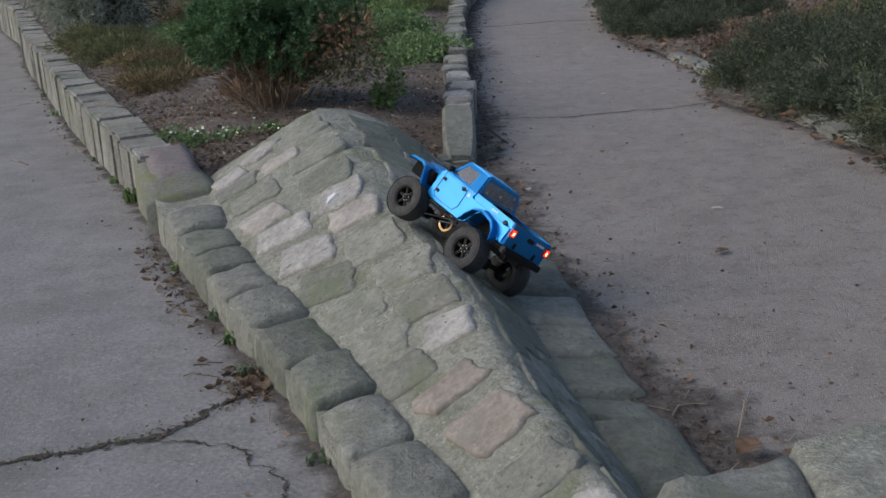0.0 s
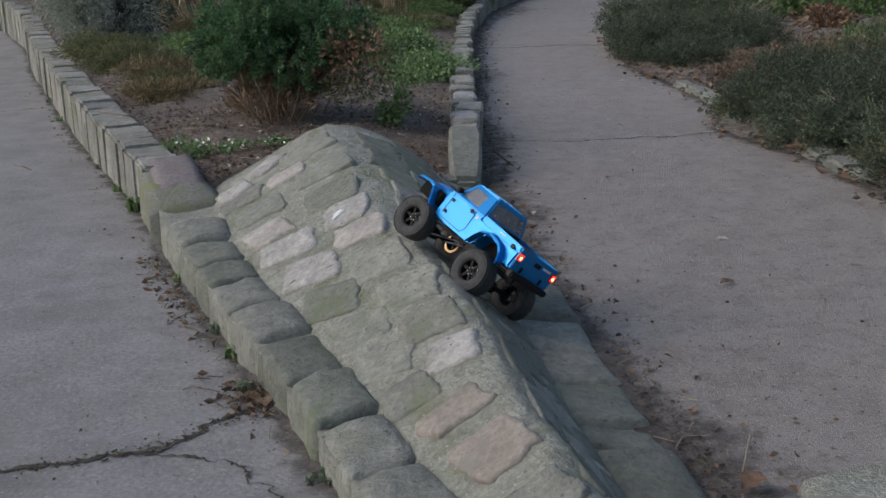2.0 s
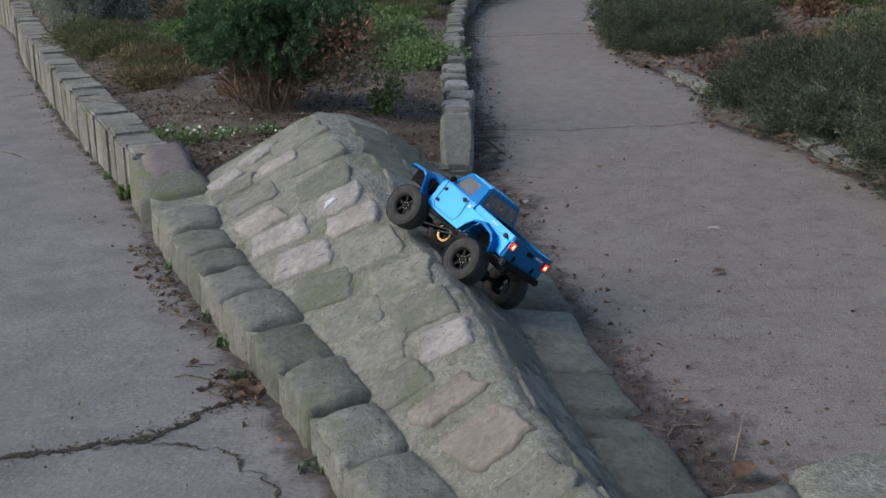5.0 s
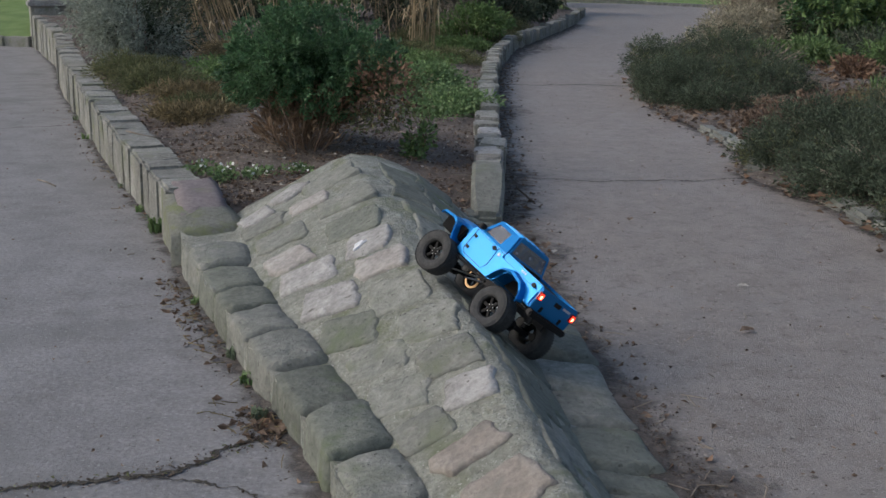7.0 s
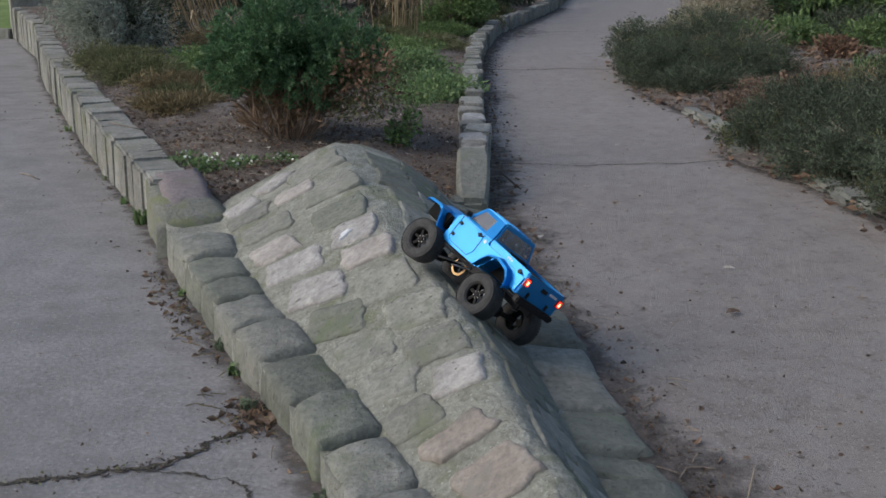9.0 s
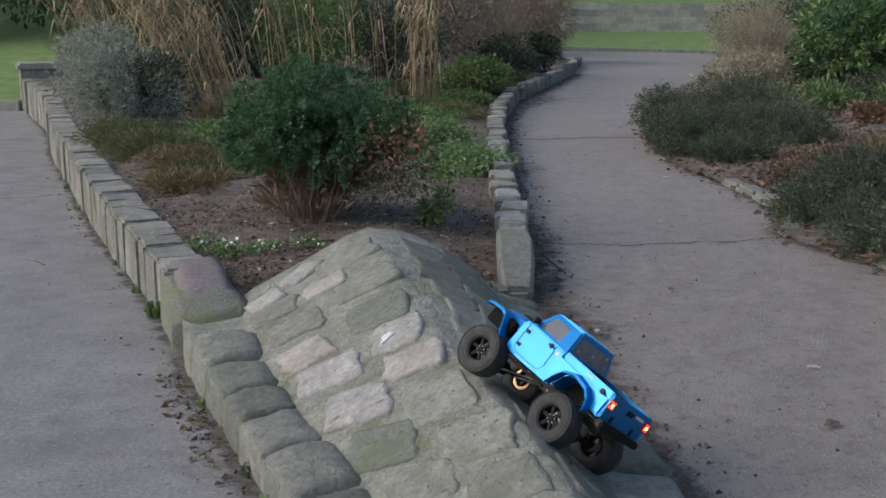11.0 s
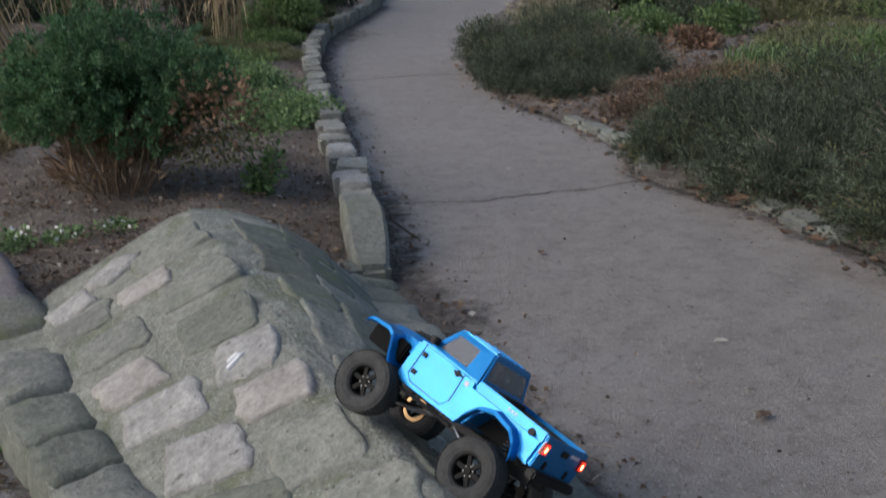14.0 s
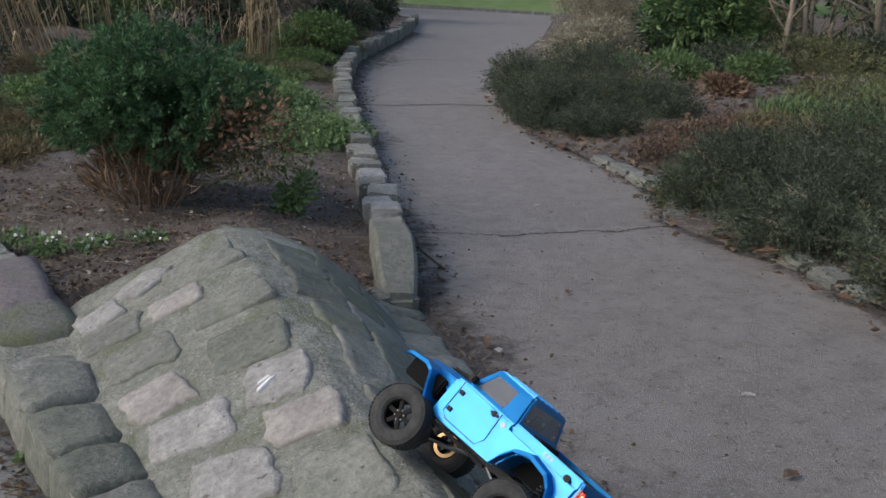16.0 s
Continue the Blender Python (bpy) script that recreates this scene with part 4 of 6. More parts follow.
for k, (x, y, r, h) in enumerate(((3.5, 8.5, 0.4, 0.22), (4.15, 8.9, 0.45, 0.24), (3.0, 8.0, 0.3, 0.16), (4.7, 9.3, 0.4, 0.22), (3.9, 7.7, 0.4, 0.2), (5.2, 8.6, 0.5, 0.24))):
    tuft("grass_tuft", (x, y, right_bed_z(x, y)), r, int(1500 * r), h, (COVER, OLIVE, DRYGRASS, FRESH)[k % 4], 500 + k, "tuft of fresh green grass behind the shrubs", "grass", 0.007, 0.9, "green tufts behind the shrubs")
for k, (x, y, a, b) in enumerate(((2.35, 7.7, 0.55, 0.5), (2.9, 8.1, 0.5, 0.5), (3.2, 7.3, 0.6, 0.5), (2.0, 7.3, 0.35, 0.3))):
    dry = bush("dry_undergrowth", (x, y, right_bed_z(x, y) + 0.05), (a, b, 0.12), int(1500 * a), 0.045, BARK, 520 + k, "tangle of dead brown stalks and leaves between the shrubs", "undergrowth", 0, None, None, 14, 0.1, 0.03, "dead stalks between the shrubs", 1.3, 1.0)
    pts, ways = cloud((x, y, right_bed_z(x, y) + 0.04), np.array((a, b, 0.09)), int(2600 * a), 540 + k, 12, 1.0, 0.03)
    leaf_part("dead_leaves", leaves(pts, ways, 0.032, 540 + k, 0.5, spread=1.2), DEADLEAF, dry)
bush("dead_bracken", (3.45, 10.3, 0.18), (0.35, 0.4, 0.16), 700, 0.07, RUSTLEAF, 99, "heap of rust-brown dead leaves among the shrubs", "leaf heap", stems=0, floor=0.06)


# ---- the further garden ----
def tall(name, c, radii, n, size, mat, seed, label, category="bush", stems=14, group="", wide=0.5, lumps=9, spread=0.8):
    return bush(name, c, radii, n, size, mat, seed, label, category, stems, GREYBARK, (c[0], c[1], 0.0 if c[0] > 0 else -0.1), lumps, wide, None, group, spread)


tall("dry_shrub", (3.55, 15.2, 0.75), (0.62, 0.7, 0.9), 9000, 0.035, DRYSHRUB, 101, "pale dry twiggy shrub with seed heads", "shrub", 90, wide=0.3)
tall("dark_bush", (5.0, 15.2, 1.2), (1.0, 0.9, 1.1), 14000, 0.07, EVERGREEN, 102, "dark green broad-leaved bush", wide=0.45)
leafy = tall("dark_bush", (4.35, 13.4, 0.75), (0.8, 0.6, 0.72), 5000, 0.07, EVERGREEN, 112, "dark green broad-leaved bush behind the shrubs", wide=0.45)
leaf_part("sprig_leaves", sprigs((4.35, 13.3, 0.78), (0.85, 0.65, 0.75), 260, 16, 0.2, 0.085, 113, 12, 0.3, None, -0.1, 0.4), MIDGREEN, leafy)
tall("dark_bush", (6.6, 17.0, 1.6), (1.3, 1.1, 1.5), 12000, 0.09, EVERGREEN, 103, "tall green broad-leaved bush", wide=0.45)
tall("dark_bush", (8.6, 16.0, 1.6), (1.6, 1.4, 1.5), 6000, 0.14, SPREADING, 104, "tall grey-green bush behind bare saplings")
tall("brown_shrub", (0.1, 18.5, 0.95), (0.9, 1.3, 1.0), 7000, 0.08, GREYBARK, 105, "tangled grey-brown leafless shrub", "shrub", 120, wide=0.18)
tall("brown_shrub", (-1.4, 17.0, 1.2), (1.2, 1.3, 1.3), 7000, 0.09, GREYBARK, 106, "tangled grey-brown leafless shrub behind the reeds", "shrub", 100, wide=0.2)
tall("brown_shrub", (1.3, 24.0, 1.3), (1.2, 1.3, 1.6), 7000, 0.1, GREYBARK, 115, "tangled grey-brown leafless shrub where the path bends", "shrub", 120, wide=0.2)
tall("brown_shrub", (0.6, 28.0, 1.6), (1.8, 1.4, 2.0), 6000, 0.13, GREYBARK, 116, "tall grey-brown leafless shrub where the path bends", "shrub", 100, wide=0.2)
tall("low_green", (0.0, 15.2, 0.3), (0.5, 0.9, 0.25), 2400, 0.07, MIDGREEN, 107, "low dark green plants along the kerb", "ground cover", 0)
tall("low_green", (0.9, 19.2, 0.4), (0.55, 0.9, 0.4), 2400, 0.08, SPREADING, 108, "low dark green plants where the kerb ends", "ground cover", 0)
tall("dark_bush", (-3.6, 16.5, 1.3), (1.6, 1.4, 1.5), 8000, 0.12, SPREADING, 109, "tall dull green bush behind the reeds")
tall("dark_bush", (-5.0, 17.5, 1.25), (0.65, 0.65, 0.55), 4000, 0.08, FRESH, 110, "bright green leafy bush standing by the lawn")
tall("dark_bush", (-0.5, 22.0, 1.4), (1.6, 1.4, 1.6), 6000, 0.13, GREYBARK, 111, "tangled grey-brown leafless bush by the path", wide=0.25)
for k, (x, y, z, a, h, mat) in enumerate(((4.3, 13.6, 0.3, 0.8, 0.4, SPREADING), (5.6, 12.6, 0.3, 1.0, 0.35, OLIVE), (6.8, 11.5, 0.35, 1.2, 0.35, MIDGREEN), (4.9, 10.2, 0.2, 0.9, 0.16, OLIVE), (6.0, 9.0, 0.3, 1.1, 0.3, SPREADING), (4.4, 17.5, 0.6, 0.9, 0.6, DRYSHRUB), (3.2, 13.6, 0.3, 0.7, 0.4, DRYSHRUB), (5.2, 20.5, 0.9, 1.3, 0.9, SPREADING), (7.5, 22.5, 1.3, 1.6, 1.4, MIDGREEN), (5.6, 7.0, 0.3, 1.1, 0.35, SPREADING), (8.2, 12.8, 1.2, 1.3, 1.3, GREYBARK), (9.6, 18.5, 1.6, 1.8, 1.7, SPREADING), (4.6, 12.6, 0.3, 0.7, 0.28, SPREADING), (6.2, 13.1, 0.35, 0.9, 0.35, SPREADING), (7.4, 12.4, 0.4, 1.0, 0.4, SPREADING), (5.4, 14.2, 0.5, 0.7, 0.5, OLIVE))):
    tall("undergrowth", (x, y, z), (a, a, h), int(7000 * a), 0.05 + 0.01 * (y > 13), mat, 400 + k, "dense undergrowth of mixed leaves and dry stems", "undergrowth", 40, "undergrowth behind the shrubs", 0.35, 12, 1.0)
for k, (x, y, z, a, h, mat) in enumerate(((-3.4, 13.2, 0.9, 0.9, 1.0, SPREADING), (-2.2, 14.0, 1.1, 1.0, 1.2, MIDGREEN), (-1.0, 14.2, 0.9, 0.8, 1.0, SPREADING), (-0.1, 13.4, 0.35, 0.45, 0.3, MIDGREEN), (-4.0, 11.8, 0.5, 0.6, 0.55, SILVER), (0.3, 16.6, 0.45, 0.6, 0.4, SPREADING), (-0.6, 15.8, 0.9, 0.9, 0.9, GREYBARK), (-5.6, 17.5, 1.4, 1.3, 1.5, SPREADING))):
    tall("undergrowth", (x, y, z), (a, a, h), int(9000 * a), 0.06, mat, 430 + k, "dense undergrowth behind the dry reeds", "undergrowth", 40, "undergrowth behind the reeds", 0.35, 12, 1.0)
SAPLINGS = ((5.2, 12.9, 2.8, 0.045), (5.75, 13.4, 3.0, 0.035), (5.95, 13.3, 2.6, 0.028), (6.9, 13.8, 3.6, 0.062), (6.3, 14.4, 3.0, 0.035), (7.7, 13.3, 3.0, 0.04), (4.8, 14.4, 2.8, 0.03))
for k, (x, y, h, r) in enumerate(SAPLINGS):
    t = thing("sapling", "slim bare sapling with crossing branches", "tree", group="bare saplings among the bushes")
    q = random.Random(k)
    foot, top = Vector((x, y, 0.0)), Vector((x + q.uniform(-0.5, 0.5), y + q.uniform(-0.2, 0.2), h))
    bend = Vector((q.uniform(-0.15, 0.15), 0, 0))
    part("trunk", Shape().tube([foot, foot.lerp(top, 0.3) + bend * 0.6, foot.lerp(top, 0.6) + bend, top], [r, r * 0.8, r * 0.6, r * 0.3], 7), GREYBARK, t, smooth=True)
    tips = []
    for j in range(11):
        f = q.uniform(0.08, 0.9)
        p = foot.lerp(top, f) + bend * (1 - abs(f - 0.55))
        e = p + Vector((q.uniform(-0.8, 0.8), q.uniform(-0.5, 0.5), q.uniform(0.1, 0.8)))
        branch = part("branch", Shape().tube([p, p.lerp(e, 0.5) + Vector((0, 0, q.uniform(-0.1, 0.06))), e], [r * 0.42, r * 0.28, r * 0.1], 5), GREYBARK, t, smooth=True)
        for _ in range(3):
            a = p.lerp(e, q.uniform(0.3, 0.95))
            b = a + Vector((q.uniform(-0.3, 0.3), q.uniform(-0.2, 0.2), q.uniform(-0.1, 0.3)))
            part("twig", Shape().tube([a, a.lerp(b, 0.5) + Vector((0, 0, 0.03)), b], [0.006, 0.004, 0.002], 4), GREYBARK, branch)
            tips += [a.lerp(b, q.random()) for _ in range(9)]
    leaf_part("foliage", leaves([tuple(v) for v in tips], [(q.uniform(-1, 1), q.uniform(-1, 1), -0.6) for _ in tips], 0.06, 900 + k, 0.5), OLIVE if k % 2 else COVER, t, "few yellowing leaves on bare twigs")


# ---- the radio-controlled truck ----
def car_paint():
    m = plain("metallic_blue_paint", (0.005, 0.215, 0.56), 0.32, 0.62, coat=0.3)
    n, l = m.node_tree.nodes, m.node_tree.links
    geo, t, k = n.new("ShaderNodeNewGeometry"), n.new("ShaderNodeTexNoise"), n.new("ShaderNodeMapRange")
    t.inputs["Scale"].default_value, t.inputs["Detail"].default_value = 35, 6
    k.inputs["To Min"].default_value, k.inputs["To Max"].default_value = 0.22, 0.5
    l.new(geo.outputs["Position"], t.inputs["Vector"])
    l.new(t.outputs["Fac"], k.inputs["Value"])
    l.new(k.outputs["Result"], n["Principled BSDF"].inputs["Roughness"])
    return m


PAINT = car_paint()
RUBBER = surf("dusty_rubber", [(0.026, 0.026, 0.026), (0.042, 0.042, 0.041), (0.068, 0.066, 0.063)], 40, 0.85, bump=0.4, grain=300, dist=0.002)
BLACK = plain("black_plastic", (0.014, 0.014, 0.015), 0.5)
RIM = plain("black_rim", (0.003, 0.003, 0.003), 0.6)
STEEL = plain("bare_steel", (0.45, 0.45, 0.44), 0.35, 1.0)
BRASS = plain("brass_ring", (0.45, 0.3, 0.16), 0.5, 1.0)
LAMP = plain("red_lamp", (1.0, 0.04, 0.02), 0.3, emit=1.6)
LENS = plain("dark_red_lens", (0.35, 0.01, 0.008), 0.25)
GLASS = plain("smoked_window", (0.5, 0.52, 0.55), 0.08, glass=0.75)
GLOW = plain("lamp_core", (1.0, 0.6, 0.25), 0.3, emit=5.0)
WELL = plain("black_arch_shade", (0.004, 0.004, 0.004), 0.8)
for dull in (BLACK, RIM, WELL):
    dull.node_tree.nodes["Principled BSDF"].inputs["Specular IOR Level"].default_value = 0.18
DECAL = plain("pale_sticker", (0.55, 0.55, 0.6), 0.5)

TRUCK = pose(0.0539, 2.6886, 0.2192, 35.9, -17.46, 124.4) @ Matrix.Diagonal((0.915, 0.915, 0.915, 1))
truck = thing("toy_truck", "blue radio-controlled pickup truck climbing across the stone ridge", "toy truck", TRUCK)


WIDE = Matrix.Diagonal((1, 1.13, 1, 1))


def mirrored(name, build, material, label="", parent=None, **k):
    """A part and its twin on the other side."""
    return [part(name, build(side), material, parent or truck, label, **k) for side in (1, -1)]


def tub():
    outline = [(-0.236, 0.082), (-0.238, 0.139), (-0.05, 0.139), (-0.049, 0.15), (0.09, 0.15), (0.125, 0.146), (0.128, 0.06), (0.118, 0.052),
               (-0.058, 0.058), (-0.072, 0.07), (-0.09, 0.108), (-0.13, 0.122), (-0.18, 0.112), (-0.203, 0.085)]
    return Shape().prism(outline, -0.088, 0.088)


part("body", tub(), PAINT, truck, "glossy metallic blue body shell", bevel=0.006)


def hood():
    s = Shape()
    secs = [(0.085, 0.086, 0.151, 0.1), (0.15, 0.078, 0.148, 0.112), (0.215, 0.066, 0.139, 0.112), (0.238, 0.06, 0.128, 0.1)]
    for x, w, top, low in secs:
        s.v += [(x, -w, low), (x, -w, top - 0.012), (x, -w + 0.014, top), (x, 0, top + 0.002), (x, w - 0.014, top), (x, w, top - 0.012), (x, w, low)]
    s.f = [(j * 7 + i, j * 7 + i + 1, (j + 1) * 7 + i + 1, (j + 1) * 7 + i) for j in range(3) for i in range(6)]
    s.f += [tuple(range(7)), tuple(reversed(range(21, 28)))]
    return s


bonnet = part("hood", hood(), PAINT, truck, bevel=0.002)
part("vent_panel", Shape().box((0.155, 0, 0.1515), (0.06, 0.06, 0.004)), BLACK, bonnet, "black hood vent panel", bevel=0.0015)
for side in (1, -1):
    for k in range(4):
        part("louvre", Shape().box((0.135 + 0.012 * k, side * 0.043, 0.1485), (0.006, 0.018, 0.003)), BLACK, bonnet)


def flare(path, y0, y1, thick=0.004, lip=0.008):
    """A bent strip over a wheel, with a turned-down lip."""
    def build(side):
        s = Shape()
        for (x, z) in path:
            s.v += [(x, side * y0, z + 0.004), (x, side * y1, z), (x, side * (y1 + 0.002), z - lip), (x, side * (y1 - 0.002), z - lip), (x, side * (y1 - 0.004), z - thick), (x, side * y0, z - thick + 0.002)]
        n = len(path)
        s.f = [(j * 6 + i, j * 6 + (i + 1) % 6, (j + 1) * 6 + (i + 1) % 6, (j + 1) * 6 + i) for j in range(n - 1) for i in range(6)]
        s.f += [tuple(range(6)), tuple(reversed(range(n * 6 - 6, n * 6)))]
        return s
    return build


mirrored("front_fender", flare([(0.242, 0.118), (0.234, 0.126), (0.185, 0.131), (0.168, 0.124), (0.15, 0.09), (0.13, 0.056)], 0.05, 0.113), PAINT, bevel=0.0012)
mirrored("rear_fender", flare([(-0.068, 0.066), (-0.078, 0.092), (-0.096, 0.117), (-0.13, 0.13), (-0.178, 0.122), (-0.198, 0.105), (-0.21, 0.078)], 0.086, 0.109), PAINT, bevel=0.0012)
# Near-black boxes: the arches' black lining, with the shade under the fenders put in.
mirrored("inner_arch", lambda s: Shape().box((0.186, s * 0.066, 0.1), (0.1, 0.05, 0.046)), WELL, bevel=0.004)
mirrored("wheel_well", lambda s: Shape().box((-0.136, s * 0.036, 0.096), (0.13, 0.012, 0.05)), WELL)


def framed(outer, inner, thick):
    """A panel with an opening: outer and inner corners, drawn in by thick."""
    o, i = [Vector(p) for p in outer], [Vector(p) for p in inner]
    nrm = (o[1] - o[0]).cross(o[3] - o[0]).normalized() * thick
    s = Shape()
    s.v = [tuple(p) for p in o + i + [p + nrm for p in o] + [p + nrm for p in i]]
    for k in range(4):
        j = (k + 1) % 4
        s.f += [(k, j, 4 + j, 4 + k), (8 + k, 12 + k, 12 + j, 8 + j), (k, 8 + k, 8 + j, j), (4 + k, 4 + j, 12 + j, 12 + k)]
    return s


def pane(quad, off):
    q = [Vector(p) for p in quad]
    nrm = (q[1] - q[0]).cross(q[3] - q[0]).normalized()
    s = Shape()
    s.v = [tuple(p + nrm * off) for p in q] + [tuple(p + nrm * (off + 0.0012)) for p in q]
    s.f = [(0, 1, 2, 3), (7, 6, 5, 4), (0, 4, 5, 1), (1, 5, 6, 2), (2, 6, 7, 3), (3, 7, 4, 0)]
    return s


cab = part("cab", framed([(-0.05, 0.086, 0.149), (-0.036, 0.07, 0.211), (0.062, 0.07, 0.211), (0.09, 0.086, 0.149)], [(-0.006, 0.0838, 0.157), (-0.004, 0.0733, 0.2), (0.054, 0.0733, 0.2), (0.072, 0.0838, 0.157)], 0.004), PAINT, truck, bevel=0.001)
part("side_panel", framed([(0.09, -0.086, 0.149), (0.062, -0.07, 0.211), (-0.036, -0.07, 0.211), (-0.05, -0.086, 0.149)], [(0.072, -0.0838, 0.157), (0.054, -0.0733, 0.2), (-0.004, -0.0733, 0.2), (-0.006, -0.0838, 0.157)], 0.004), PAINT, cab, bevel=0.001)
part("rear_panel", framed([(-0.05, -0.086, 0.149), (-0.036, -0.07, 0.211), (-0.036, 0.07, 0.211), (-0.05, 0.086, 0.149)], [(-0.0475, -0.074, 0.16), (-0.038, -0.064, 0.202), (-0.038, 0.064, 0.202), (-0.0475, 0.074, 0.16)], 0.004), PAINT, cab, bevel=0.001)
part("windscreen_frame", framed([(0.09, 0.086, 0.149), (0.062, 0.07, 0.211), (0.062, -0.07, 0.211), (0.09, -0.086, 0.149)], [(0.086, 0.076, 0.158), (0.067, 0.063, 0.2), (0.067, -0.063, 0.2), (0.086, -0.076, 0.158)], 0.004), BLACK, cab)
part("side_window", pane([(-0.006, 0.0838, 0.157), (-0.004, 0.0733, 0.2), (0.054, 0.0733, 0.2), (0.072, 0.0838, 0.157)], 0.002), GLASS, cab, "smoked side window")
part("side_window", pane([(0.072, -0.0838, 0.157), (0.054, -0.0733, 0.2), (-0.004, -0.0733, 0.2), (-0.006, -0.0838, 0.157)], 0.002), GLASS, cab, "smoked side window")
part("rear_window", pane([(-0.0475, -0.074, 0.16), (-0.038, -0.064, 0.202), (-0.038, 0.064, 0.202), (-0.0475, 0.074, 0.16)], 0.002), GLASS, cab, "smoked rear window with round stickers")
part("windscreen", pane([(0.086, 0.076, 0.158), (0.067, 0.063, 0.2), (0.067, -0.063, 0.2), (0.086, -0.076, 0.158)], 0.002), GLASS, cab, "smoked windscreen")
roof = part("roof", Shape().prism([(-0.044, 0.208), (-0.038, 0.216), (0.055, 0.216), (0.068, 0.209)], -0.073, 0.073), PAINT, truck, bevel=0.004)
for k in range(5):
    part("roof_rib", Shape().box((0.008, -0.05 + 0.025 * k, 0.2165), (0.075, 0.011, 0.004)), PAINT, roof, bevel=0.0018)
part("interior", Shape().box((0.02, 0, 0.135), (0.12, 0.15, 0.03)), BLACK, truck, "dark cabin tray", bevel=0.004)
mirrored("seat", lambda s: Shape().box((-0.005, s * 0.036, 0.165), (0.025, 0.045, 0.05)), BLACK, bevel=0.006)
for y, z, r in ((-0.055, 0.194, 0.006), (0.056, 0.168, 0.005), (-0.058, 0.168, 0.005), (0.0, 0.178, 0.006)):
    part("sticker", Shape().lathe([(-0.0475 - (z - 0.16) * -0.226 - 0.0022, 0.0001), (-0.0475 + (z - 0.16) * 0.226 - 0.0022, r)], 14, "x", (0, y, z)), DECAL, cab)

# load bed
for side in (1, -1):
    part("bed_rail", Shape().box((-0.144, side * 0.083, 0.147), (0.188, 0.011, 0.017)), PAINT, truck, bevel=0.003)
part("bed_floor", Shape().box((-0.144, 0, 0.1405), (0.182, 0.152, 0.003)), BLACK, truck, "black ribbed bed cover")
for k in range(9):
    part("bed_slat", Shape().box((-0.146, -0.068 + 0.017 * k, 0.1445), (0.172, 0.011, 0.006)), RUBBER, truck, bevel=0.002)
part("bed_box", Shape().box((-0.083, 0.005, 0.151), (0.024, 0.085, 0.012)), BLACK, truck, "flat black box behind the cab", bevel=0.002)
tailgate = part("tailgate", Shape().box((-0.2395, 0, 0.119), (0.006, 0.174, 0.07)), PAINT, truck, bevel=0.0025)
part("latch", Shape().box((-0.2432, 0, 0.134), (0.003, 0.026, 0.013)), BLACK, tailgate, "black tailgate latch")
part("badge", Shape().box((-0.243, -0.042, 0.137), (0.0015, 0.034, 0.007)), DECAL, tailgate, "pale badge bar")
for y in (-0.045, 0.045):
    part("hinge", Shape().box((-0.2435, y, 0.097), (0.005, 0.009, 0.018)), BLACK, tailgate, bevel=0.001)
for side in (1, -1):
    lamp = part("tail_light", Shape().box((-0.2425, side * 0.078, 0.128), (0.008, 0.02, 0.026)), LENS, truck, "lit red tail light", bevel=0.002)
    part("lens_glow", Shape().box((-0.2472, side * 0.078, 0.128), (0.0015, 0.014, 0.02)), LAMP, lamp)
    part("bulb", Shape().box((-0.2482, side * 0.078, 0.127), (0.001, 0.005, 0.01)), GLOW, lamp)
part("rear_bumper", Shape().box((-0.249, 0, 0.075), (0.022, 0.17, 0.02)), BLACK, truck, "black rear bumper", bevel=0.004)
part("front_bumper", Shape().box((0.247, 0, 0.088), (0.02, 0.11, 0.022)), BLACK, truck, "black front bumper", bevel=0.004)
part("grille", Shape().box((0.2385, 0, 0.11), (0.004, 0.09, 0.03)), BLACK, truck, bevel=0.001)

